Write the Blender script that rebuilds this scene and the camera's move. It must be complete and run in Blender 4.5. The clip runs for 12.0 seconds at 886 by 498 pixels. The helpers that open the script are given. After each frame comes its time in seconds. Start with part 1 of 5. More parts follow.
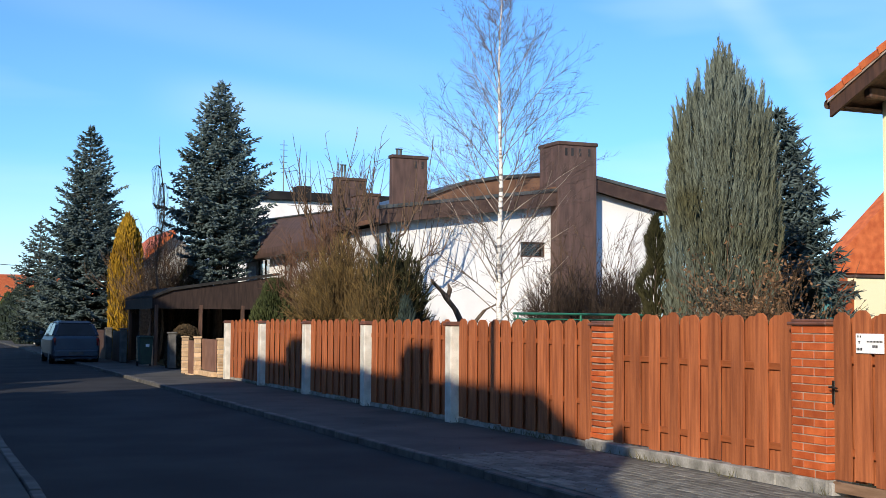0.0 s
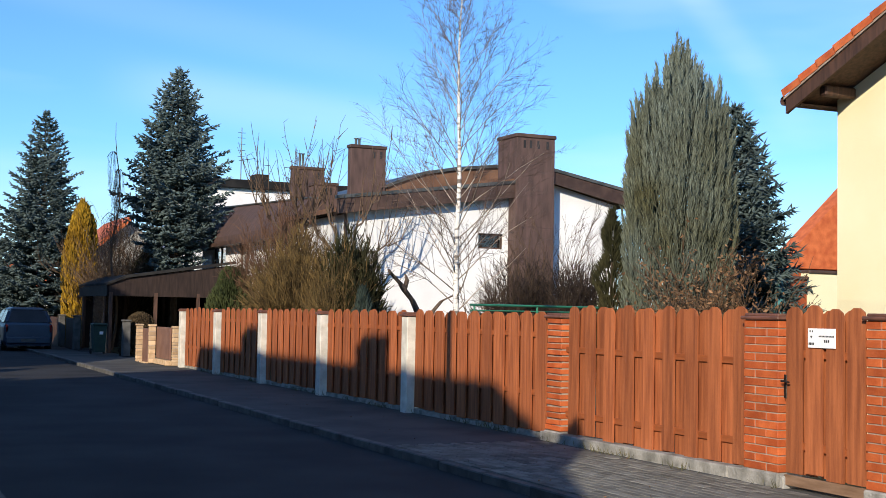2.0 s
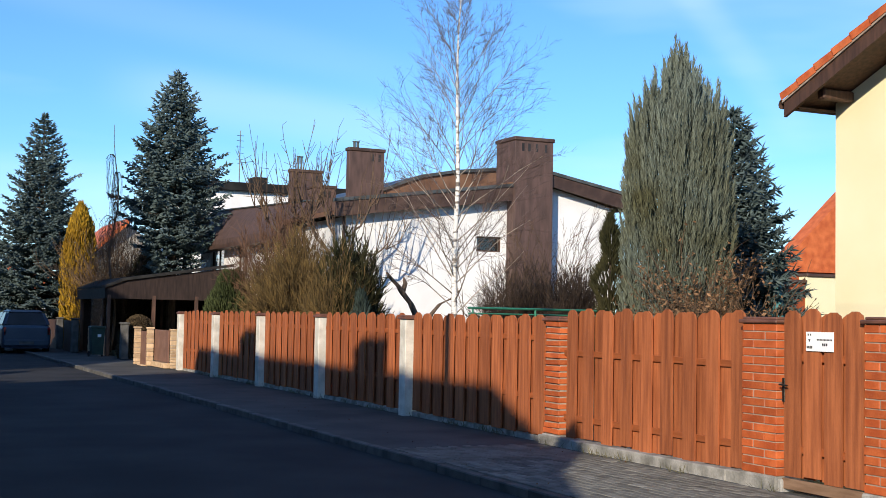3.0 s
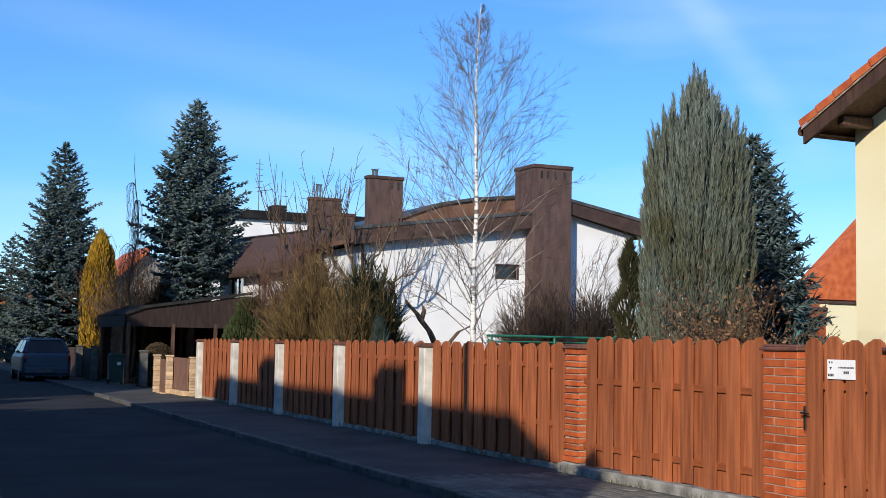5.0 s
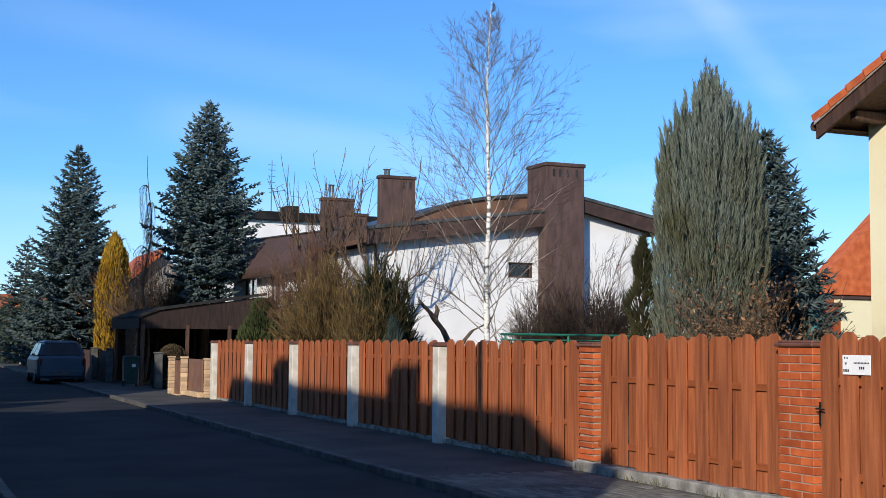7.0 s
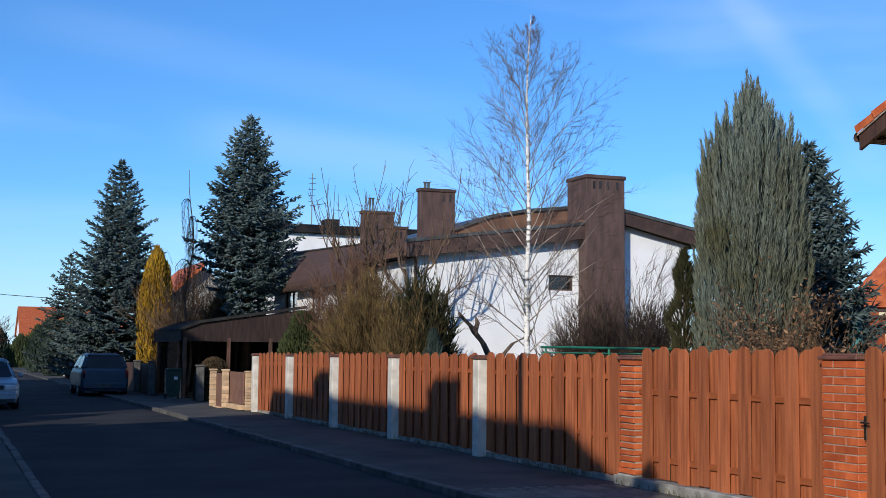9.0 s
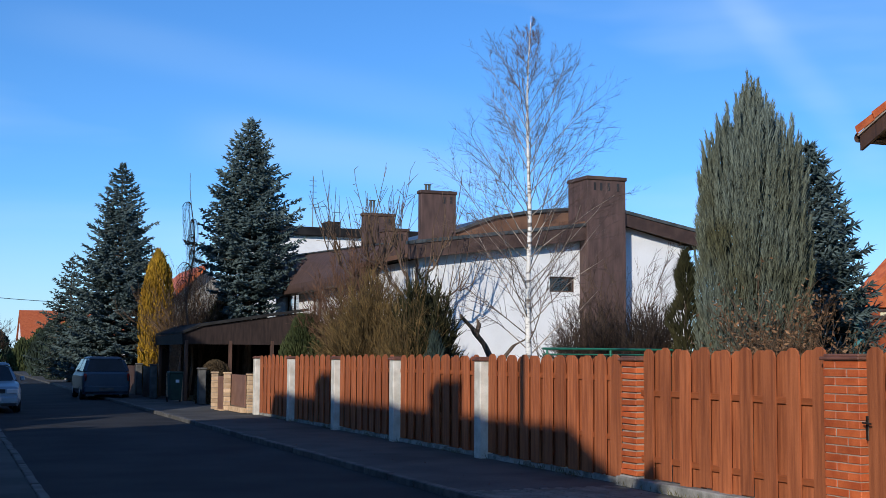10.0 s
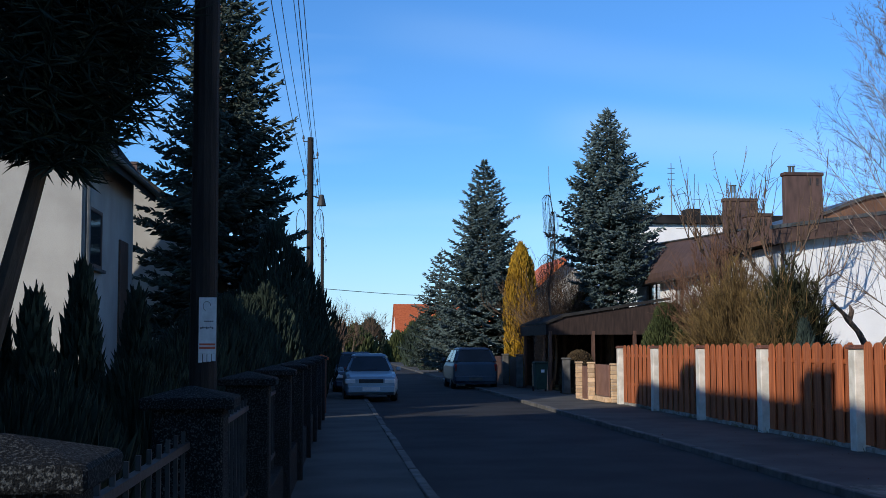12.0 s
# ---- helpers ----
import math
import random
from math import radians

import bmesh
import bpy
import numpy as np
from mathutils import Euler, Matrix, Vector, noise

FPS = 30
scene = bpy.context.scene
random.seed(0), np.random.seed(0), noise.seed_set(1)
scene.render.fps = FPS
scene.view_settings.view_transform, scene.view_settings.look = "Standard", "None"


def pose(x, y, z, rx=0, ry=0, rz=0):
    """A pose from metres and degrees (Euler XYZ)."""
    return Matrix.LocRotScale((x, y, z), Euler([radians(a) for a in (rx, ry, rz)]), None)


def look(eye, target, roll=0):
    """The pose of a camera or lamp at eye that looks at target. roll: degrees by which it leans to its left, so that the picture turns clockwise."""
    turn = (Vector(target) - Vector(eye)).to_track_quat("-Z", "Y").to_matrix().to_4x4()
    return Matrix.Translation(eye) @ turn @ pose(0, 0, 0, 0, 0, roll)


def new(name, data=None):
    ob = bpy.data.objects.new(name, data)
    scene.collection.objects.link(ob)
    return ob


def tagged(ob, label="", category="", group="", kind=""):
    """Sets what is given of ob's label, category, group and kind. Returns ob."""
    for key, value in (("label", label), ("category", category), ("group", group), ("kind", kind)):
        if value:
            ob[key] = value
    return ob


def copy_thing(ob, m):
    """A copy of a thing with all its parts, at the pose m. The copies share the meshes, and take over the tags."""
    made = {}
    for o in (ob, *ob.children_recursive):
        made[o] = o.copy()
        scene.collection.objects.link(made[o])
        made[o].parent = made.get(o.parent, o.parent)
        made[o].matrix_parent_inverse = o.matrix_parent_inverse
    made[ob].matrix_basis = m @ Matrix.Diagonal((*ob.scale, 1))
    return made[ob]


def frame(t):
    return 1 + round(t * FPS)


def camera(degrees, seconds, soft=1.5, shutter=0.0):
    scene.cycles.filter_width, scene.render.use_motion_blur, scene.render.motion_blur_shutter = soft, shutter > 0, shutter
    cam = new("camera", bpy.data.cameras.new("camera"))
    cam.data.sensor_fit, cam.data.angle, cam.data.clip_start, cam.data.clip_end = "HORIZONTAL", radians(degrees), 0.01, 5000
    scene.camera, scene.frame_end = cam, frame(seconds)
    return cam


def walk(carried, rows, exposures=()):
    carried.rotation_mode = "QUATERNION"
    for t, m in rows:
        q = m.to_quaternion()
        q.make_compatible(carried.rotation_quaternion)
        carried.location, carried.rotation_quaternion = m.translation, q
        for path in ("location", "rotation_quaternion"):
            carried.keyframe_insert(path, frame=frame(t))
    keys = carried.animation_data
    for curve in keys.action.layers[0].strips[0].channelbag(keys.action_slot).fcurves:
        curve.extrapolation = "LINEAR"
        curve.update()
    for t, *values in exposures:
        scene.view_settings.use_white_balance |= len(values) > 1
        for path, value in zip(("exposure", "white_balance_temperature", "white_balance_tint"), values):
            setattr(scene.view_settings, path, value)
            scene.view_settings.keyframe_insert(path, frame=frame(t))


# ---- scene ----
cam = camera(39.0, 12.0, soft=0.85)
EYE = 1.55
ROWS = [
    (0.0, 93.36, -0.38, -22.89), (0.5, 93.49, -0.82, -23.39), (1.0, 93.40, -0.99, -23.87),
    (1.5, 93.11, -0.86, -24.49), (2.0, 92.96, -0.99, -24.87), (2.5, 93.19, -1.03, -25.27),
    (3.0, 93.10, -1.05, -24.95), (5.0, 94.35, -1.03, -24.09), (5.5, 94.33, -0.86, -23.71),
    (6.0, 94.22, -0.80, -23.74), (6.5, 94.21, -0.68, -23.63), (7.0, 94.30, -0.50, -23.46),
    (9.0, 94.87, -0.54, -21.63), (9.5, 94.93, -0.46, -21.59), (10.0, 94.96, -0.31, -21.56),
    (10.5, 94.80, -0.41, -21.06), (11.0, 94.82, 0.04, -16.36), (11.5, 95.36, 0.36, -10.54),
    (12.0, 94.47, 0.15, -5.11),
]
EXPOSURES = [(0.0, 0.12, 6800, 10), (3.0, 0.12, 6800, 10), (5.0, -0.11, 6400, 10), (7.0, -0.15, 6350, 10), (9.0, -0.28, 6100, 10), (10.5, -0.36, 6050, 10), (11.3, -0.4, 6050, 10), (12.0, -0.26, 6150, 10)]
walk(cam, [(t, pose(0, 0, EYE, rx, ry, rz)) for t, rx, ry, rz in ROWS], EXPOSURES)

# ---- world and sun ----
SUN_EL, SUN_AZ = 21.0, 225.0   # azimuth clockwise from +y
world = bpy.data.worlds.new("world")
scene.world = world
world.use_nodes = True
wn, wl = world.node_tree.nodes, world.node_tree.links
sky = wn.new("ShaderNodeTexSky")
sky.sky_type, sky.sun_disc = 'NISHITA', False
sky.sun_elevation, sky.sun_rotation = radians(SUN_EL), radians(SUN_AZ)
sky.air_density, sky.dust_density, sky.ozone_density = 1.0, 0.05, 5.0
background = wn["Background"]
background.inputs["Strength"].default_value = 0.15
# thin cirrus
wcoord = wn.new("ShaderNodeTexCoord")
wmap = wn.new("ShaderNodeMapping")
wmap.inputs["Scale"].default_value = (1.0, 2.0, 7.0)
wmap.inputs["Rotation"].default_value = (0.2, 0.25, 0.4)
wnoise = wn.new("ShaderNodeTexNoise")
wnoise.inputs["Scale"].default_value, wnoise.inputs["Detail"].default_value = 1.6, 4.0
wnoise.inputs["Roughness"].default_value = 0.5
wramp = wn.new("ShaderNodeValToRGB")
wramp.color_ramp.elements[0].position, wramp.color_ramp.elements[1].position = 0.5, 0.85
wramp.color_ramp.elements[0].color, wramp.color_ramp.elements[1].color = (0, 0, 0, 1), (0.42, 0.42, 0.42, 1)
wmix = wn.new("ShaderNodeMixRGB")
wmix.inputs["Color2"].default_value = (5.6, 7.2, 8.5, 1)
wl.new(wcoord.outputs["Generated"], wmap.inputs["Vector"])
wl.new(wmap.outputs["Vector"], wnoise.inputs["Vector"])
wl.new(wnoise.outputs["Fac"], wramp.inputs["Fac"])


def wisp(before, a, b, width, reach, amount):
    """A thin ice cloud along the great circle through two directions of the sky."""
    a, b = Vector(a).normalized(), Vector(b).normalized()
    across, along = wn.new("ShaderNodeVectorMath"), wn.new("ShaderNodeVectorMath")
    across.operation, along.operation = 'DOT_PRODUCT', 'DOT_PRODUCT'
    across.inputs[1].default_value, along.inputs[1].default_value = a.cross(b).normalized(), (a + b).normalized()
    size = wn.new("ShaderNodeMath")
    size.operation = 'ABSOLUTE'
    near, inside = wn.new("ShaderNodeMapRange"), wn.new("ShaderNodeMapRange")
    near.interpolation_type, inside.interpolation_type = 'SMOOTHERSTEP', 'SMOOTHERSTEP'
    for node, lo, hi, top in ((near, width, 0.0, amount), (inside, math.cos(reach), 1.0, 1.0)):
        node.inputs["From Min"].default_value, node.inputs["From Max"].default_value = lo, hi
        node.inputs["To Min"].default_value, node.inputs["To Max"].default_value = 0.0, top
    for vec in (across, along):
        wl.new(wcoord.outputs["Generated"], vec.inputs[0])
    wl.new(across.outputs["Value"], size.inputs[0])
    wl.new(size.outputs[0], near.inputs["Value"])
    wl.new(along.outputs["Value"], inside.inputs["Value"])
    both, torn, total = wn.new("ShaderNodeMath"), wn.new("ShaderNodeMath"), wn.new("ShaderNodeMath")
    both.operation, torn.operation, total.operation = 'MULTIPLY', 'MULTIPLY', 'ADD'
    wl.new(near.outputs["Result"], both.inputs[0])
    wl.new(inside.outputs["Result"], both.inputs[1])
    wl.new(both.outputs[0], torn.inputs[0])
    wl.new(wnoise.outputs["Fac"], torn.inputs[1])
    wl.new(torn.outputs[0], total.inputs[0])
    wl.new(before, total.inputs[1])
    return total.outputs[0]


clouds = wramp.outputs["Color"]
clouds = wisp(clouds, (0.246, 0.957, 0.165), (0.361, 0.921, 0.15), 0.035, 0.17, 0.48)
clouds = wisp(clouds, (0.086, 0.966, 0.245), (0.353, 0.915, 0.197), 0.03, 0.24, 0.2)
clouds = wisp(clouds, (0.56, 0.79, 0.267), (0.619, 0.763, 0.185), 0.022, 0.14, 0.22)
# pale haze low over the horizon
wsep, wlow, wsum = wn.new("ShaderNodeSeparateXYZ"), wn.new("ShaderNodeMapRange"), wn.new("ShaderNodeMath")
wlow.inputs["From Min"].default_value, wlow.inputs["From Max"].default_value = 0.13, 0.0
wlow.inputs["To Min"].default_value, wlow.inputs["To Max"].default_value = 0.0, 0.6
wsum.operation = 'ADD'
wl.new(wcoord.outputs["Generated"], wsep.inputs[0])
wl.new(wsep.outputs["Z"], wlow.inputs["Value"])
wl.new(wlow.outputs["Result"], wsum.inputs[0])
wl.new(clouds, wsum.inputs[1])
wl.new(wsum.outputs[0], wmix.inputs["Fac"])
wtint = wn.new("ShaderNodeMixRGB")
wtint.blend_type = 'MULTIPLY'
wtint.inputs["Fac"].default_value, wtint.inputs["Color2"].default_value = 1.0, (0.65, 0.965, 1.24, 1)
wl.new(sky.outputs["Color"], wtint.inputs["Color1"])
wl.new(wtint.outputs["Color"], wmix.inputs["Color1"])
wl.new(wmix.outputs["Color"], background.inputs["Color"])

sun_data = bpy.data.lights.new("sun", 'SUN')
sun_data.energy, sun_data.angle, sun_data.color = 5.0, radians(0.5), (1.0, 0.9, 0.76)
sun = new("sun", sun_data)
az, el = radians(SUN_AZ), radians(SUN_EL)
to_sun = Vector((math.sin(az) * math.cos(el), math.cos(az) * math.cos(el), math.sin(el)))
sun.matrix_world = look(to_sun * 60, (0, 0, 0))


# ---- materials ----
def mat(name, c1, c2, scale=3.0, fine=45.0, rough=0.8, metal=0.0, bump=0.25, stretch=(1, 1, 1), rand=0.12,
        island=0.0, depth=0.01, spec=0.4, lo=0.35, hi=0.65, fine_mix=0.3):
    m = bpy.data.materials.new(name)
    m.use_nodes = True
    n, l = m.node_tree.nodes, m.node_tree.links
    b = n["Principled BSDF"]
    co, info = n.new("ShaderNodeTexCoord"), n.new("ShaderNodeObjectInfo")
    off = n.new("ShaderNodeVectorMath")
    off.operation = 'SCALE'
    comb = n.new("ShaderNodeCombineXYZ")
    for i, s in enumerate((37.0, 61.0, 23.0)):
        mul = n.new("ShaderNodeMath")
        mul.operation = 'MULTIPLY'
        mul.inputs[1].default_value = s
        l.new(info.outputs["Random"], mul.inputs[0])
        l.new(mul.outputs[0], comb.inputs[i])
    add = n.new("ShaderNodeVectorMath")
    l.new(co.outputs["Object"], add.inputs[0])
    l.new(comb.outputs[0], add.inputs[1])
    mp = n.new("ShaderNodeMapping")
    mp.inputs["Scale"].default_value = stretch
    l.new(add.outputs[0], mp.inputs["Vector"])
    a, f = n.new("ShaderNodeTexNoise"), n.new("ShaderNodeTexNoise")
    a.inputs["Scale"].default_value, a.inputs["Detail"].default_value = scale, 5
    f.inputs["Scale"].default_value, f.inputs["Detail"].default_value = fine, 3
    l.new(mp.outputs[0], a.inputs["Vector"])
    l.new(mp.outputs[0], f.inputs["Vector"])
    ramp = n.new("ShaderNodeValToRGB")
    e = ramp.color_ramp.elements
    e[0].position, e[1].position = lo, hi
    e[0].color, e[1].color = (*c1, 1), (*c2, 1)
    l.new(a.outputs["Fac"], ramp.inputs["Fac"])
    hsv = n.new("ShaderNodeHueSaturation")
    l.new(ramp.outputs["Color"], hsv.inputs["Color"])
    # value = 1 + rand*(r-.5)*2 + fine_mix*(f-.5) + island*(i-.5)*2
    s1 = n.new("ShaderNodeMath")
    s1.operation = 'MULTIPLY_ADD'
    s1.inputs[1].default_value, s1.inputs[2].default_value = 2 * rand, 1 - rand - fine_mix / 2 - island
    l.new(info.outputs["Random"], s1.inputs[0])
    s2 = n.new("ShaderNodeMath")
    s2.operation = 'MULTIPLY_ADD'
    s2.inputs[1].default_value = fine_mix
    l.new(f.outputs["Fac"], s2.inputs[0])
    l.new(s1.outputs[0], s2.inputs[2])
    last = s2
    if island:
        geo = n.new("ShaderNodeNewGeometry")
        s3 = n.new("ShaderNodeMath")
        s3.operation = 'MULTIPLY_ADD'
        s3.inputs[1].default_value = 2 * island
        l.new(geo.outputs["Random Per Island"], s3.inputs[0])
        l.new(s2.outputs[0], s3.inputs[2])
        last = s3
    l.new(last.outputs[0], hsv.inputs["Value"])
    l.new(hsv.outputs["Color"], b.inputs["Base Color"])
    b.inputs["Roughness"].default_value, b.inputs["Metallic"].default_value = rough, metal
    b.inputs["Specular IOR Level"].default_value = spec
    if bump:
        bp = n.new("ShaderNodeBump")
        bp.inputs["Strength"].default_value, bp.inputs["Distance"].default_value = bump, depth
        l.new(f.outputs["Fac"], bp.inputs["Height"])
        l.new(bp.outputs["Normal"], b.inputs["Normal"])
    return m


def glass(name, tint=(0.8, 0.85, 0.85), rough=0.02):
    m = bpy.data.materials.new(name)
    m.use_nodes = True
    b = m.node_tree.nodes["Principled BSDF"]
    b.inputs["Base Color"].default_value = (*tint, 1)
    b.inputs["Roughness"].default_value = rough
    b.inputs["Transmission Weight"].default_value = 1.0
    return m


ASPHALT = mat("asphalt", (0.03, 0.031, 0.034), (0.052, 0.052, 0.054), 0.6, 160, 0.95, bump=0.4, depth=0.006, spec=0.12)
SLAB = mat("concrete_paving", (0.12, 0.118, 0.102), (0.215, 0.21, 0.182), 2.5, 90, 0.95, bump=0.3, rand=0.2, island=0.12, spec=0.12)
PAVE_DARK = mat("asphalt_footway", (0.06, 0.06, 0.058), (0.095, 0.093, 0.088), 1.0, 130, 0.95, bump=0.35, depth=0.006, spec=0.12)
KERB = mat("kerb_concrete", (0.06, 0.058, 0.054), (0.125, 0.12, 0.11), 4, 80, 0.9)
SOIL = mat("garden_soil", (0.05, 0.045, 0.025), (0.1, 0.1, 0.04), 0.8, 25, 0.95, bump=0.8, depth=0.03)
GRASS = mat("dry_grass", (0.07, 0.075, 0.03), (0.15, 0.13, 0.06), 3, 60, 0.95, island=0.3)
CONCRETE = mat("post_concrete", (0.5, 0.47, 0.4), (0.68, 0.65, 0.57), 5, 70, 0.85, rand=0.06)
PLINTH = mat("plinth_concrete", (0.15, 0.145, 0.125), (0.38, 0.365, 0.33), 5, 50, 0.95, bump=0.9, lo=0.3, hi=0.6, fine_mix=0.5)
PICKET = mat("stained_wood", (0.25, 0.072, 0.027), (0.43, 0.134, 0.049), 2.2, 34, 0.72, bump=0.6, stretch=(9, 9, 0.6), rand=0.16, fine_mix=0.5, depth=0.004, spec=0.3)
RAIL = mat("stained_rail", (0.26, 0.068, 0.018), (0.36, 0.1, 0.03), 2, 30, 0.7, stretch=(9, 0.7, 9), rand=0.1)
BRICK = mat("clinker_brick", (0.39, 0.077, 0.02), (0.54, 0.127, 0.036), 6, 60, 0.55, rand=0.2, bump=0.3)
MORTAR = mat("mortar", (0.29, 0.22, 0.17), (0.43, 0.35, 0.28), 8, 90, 0.95)
CAP = mat("dark_cap", (0.1, 0.045, 0.03), (0.18, 0.075, 0.05), 8, 60, 0.6)
STEEL = mat("dark_steel", (0.04, 0.035, 0.03), (0.1, 0.08, 0.06), 10, 80, 0.45, metal=0.8)
SIGN = mat("white_enamel", (0.8, 0.8, 0.8), (0.86, 0.86, 0.85), 4, 40, 0.4, bump=0)
INK = mat("black_ink", (0.03, 0.03, 0.03), (0.06, 0.06, 0.06), 4, 40, 0.5, bump=0)
WHITEWALL = mat("white_render", (0.78, 0.78, 0.77), (0.86, 0.86, 0.85), 1.2, 120, 0.9, bump=0.35, rand=0.0, depth=0.006)
BROWN = mat("brown_cladding", (0.066, 0.041, 0.035), (0.118, 0.071, 0.06), 2.0, 40, 0.75, rand=0.1, stretch=(3, 3, 0.6))
BROWNROOF = mat("brown_roof_felt", (0.12, 0.06, 0.035), (0.2, 0.105, 0.06), 1.5, 50, 0.8, rand=0.1)
FASCIA = mat("fascia_brown", (0.055, 0.032, 0.025), (0.1, 0.06, 0.045), 3, 40, 0.6)
FLASH = mat("dark_flashing", (0.06, 0.065, 0.06), (0.12, 0.125, 0.12), 3, 40, 0.45, metal=0.3)
YELLOW = mat("cream_render", (0.84, 0.75, 0.47), (0.89, 0.81, 0.54), 0.8, 140, 0.9, bump=0.3, rand=0, depth=0.005)
TILE = mat("clay_tile", (0.42, 0.085, 0.022), (0.58, 0.15, 0.045), 5, 50, 0.6, rand=0.2, island=0.12)
GREYWALL = mat("grey_render", (0.3, 0.29, 0.265), (0.38, 0.37, 0.34), 1.0, 60, 0.95, bump=0.5, rand=0)
DARKROOF = mat("dark_roof", (0.016, 0.016, 0.017), (0.032, 0.031, 0.03), 2, 40, 0.85, spec=0.12)
OLDWOOD = mat("weathered_board", (0.16, 0.09, 0.05), (0.26, 0.16, 0.1), 3, 40, 0.85, stretch=(6, 0.8, 6))
PORTWOOD = mat("carport_panel", (0.022, 0.015, 0.013), (0.04, 0.026, 0.022), 2, 30, 0.75, spec=0.2, stretch=(6, 6, 0.8))
DARKWOOD = mat("dark_timber", (0.05, 0.026, 0.018), (0.1, 0.05, 0.032), 3, 30, 0.7, stretch=(6, 6, 0.8))
POLEWOOD = mat("tarred_pole", (0.012, 0.01, 0.009), (0.03, 0.024, 0.02), 4, 40, 0.9, stretch=(8, 8, 0.6), bump=0.6)
SAND = mat("sandstone", (0.44, 0.29, 0.16), (0.62, 0.44, 0.27), 6, 40, 0.85, rand=0.25)
TERRAZZO = mat("exposed_aggregate", (0.008, 0.009, 0.01), (0.1, 0.105, 0.105), 140, 260, 0.85, bump=0.9, spec=0.12, lo=0.5, hi=0.72)
GLASS = glass("window_glass")
CARGLASS = glass("car_glass", (0.25, 0.3, 0.3))
PANE = mat("dark_window_pane", (0.02, 0.024, 0.028), (0.03, 0.034, 0.04), 2, 20, 0.12, bump=0, spec=0.25)
DARK = mat("dark_interior", (0.02, 0.02, 0.022), (0.035, 0.035, 0.038), 2, 20, 0.9)
CURTAIN = mat("net_curtain", (0.45, 0.45, 0.43), (0.6, 0.6, 0.57), 12, 60, 0.9, stretch=(6, 6, 0.4))
WINFRAME = mat("window_frame", (0.07, 0.04, 0.028), (0.11, 0.065, 0.045), 5, 40, 0.6)
SPRUCE = mat("blue_spruce_needles", (0.05, 0.075, 0.07), (0.11, 0.15, 0.145), 0.9, 8, 0.75, bump=0, island=0.35, rand=0.05, spec=0.25)
SPRUCE_GREEN = mat("green_spruce_needles", (0.026, 0.04, 0.033), (0.07, 0.092, 0.078), 0.9, 8, 0.78, bump=0, island=0.4, rand=0.05, spec=0.22)
OLIVEBUSH = mat("olive_evergreen", (0.022, 0.024, 0.01), (0.055, 0.05, 0.022), 1.0, 8, 0.85, bump=0, island=0.4, spec=0.15)
CARDARK = mat("dark_blue_grey_paint", (0.035, 0.055, 0.085), (0.045, 0.068, 0.1), 2, 40, 0.35, metal=0.2, bump=0, spec=0.4)
SPRUCE_DARK = mat("dark_spruce_needles", (0.013, 0.021, 0.014), (0.035, 0.05, 0.034), 0.9, 8, 0.85, bump=0, island=0.3, rand=0.05, spec=0.2)
JUNIPER = mat("juniper_foliage", (0.085, 0.085, 0.045), (0.15, 0.185, 0.16), 0.8, 8, 0.8, bump=0, island=0.55, rand=0.03, spec=0.2)
GOLD = mat("golden_thuja", (0.21, 0.115, 0.01), (0.37, 0.22, 0.018), 1.0, 8, 0.8, bump=0, island=0.35, rand=0.03, spec=0.2)
GREENBUSH = mat("green_juniper", (0.03, 0.04, 0.013), (0.065, 0.078, 0.028), 1.0, 8, 0.8, bump=0, island=0.35, spec=0.2)
BROWNLEAF = mat("brown_conifer", (0.045, 0.03, 0.016), (0.085, 0.06, 0.03), 2, 8, 0.85, bump=0, island=0.35, spec=0.15)
DRYLEAF = mat("dry_beech_leaf", (0.1, 0.055, 0.028), (0.25, 0.145, 0.08), 2, 8, 0.8, bump=0, island=0.35, spec=0.2)
BARK = mat("brown_bark", (0.075, 0.05, 0.035), (0.14, 0.1, 0.07), 6, 40, 0.9, bump=0.5, stretch=(3, 3, 0.7))
TWIG = mat("brown_twigs", (0.065, 0.04, 0.024), (0.14, 0.088, 0.052), 2, 20, 0.85, bump=0, island=0.3)
YTWIG = mat("ochre_twigs", (0.07, 0.044, 0.015), (0.19, 0.122, 0.04), 2, 20, 0.8, bump=0, island=0.5)
BIRCH = mat("birch_bark", (0.16, 0.135, 0.115), (0.8, 0.77, 0.71), 3, 30, 0.8, bump=0.3, stretch=(1.5, 1.5, 6), lo=0.36, hi=0.5)
DARKTWIG = mat("dark_twigs", (0.03, 0.02, 0.014), (0.075, 0.05, 0.034), 2, 20, 0.85, bump=0, island=0.3)
REDTWIG = mat("reddish_twigs", (0.085, 0.042, 0.024), (0.16, 0.085, 0.05), 2, 20, 0.85, bump=0, island=0.3)
BIRCHLIMB = mat("pale_birch_limb", (0.2, 0.155, 0.12), (0.46, 0.39, 0.32), 2, 20, 0.75, bump=0, island=0.2)
BIRCHTWIG = mat("birch_twigs", (0.07, 0.045, 0.038), (0.15, 0.1, 0.08), 2, 20, 0.7, bump=0, island=0.25)
CARSILVER = mat("silver_blue_paint", (0.11, 0.15, 0.19), (0.13, 0.175, 0.215), 2, 40, 0.28, metal=0.5, bump=0, spec=0.6)
CARWHITE = mat("pale_blue_paint", (0.19, 0.27, 0.34), (0.22, 0.3, 0.37), 2, 40, 0.3, metal=0.2, bump=0, spec=0.6)
TYRE = mat("tyre_rubber", (0.015, 0.015, 0.015), (0.03, 0.03, 0.03), 8, 60, 0.9)
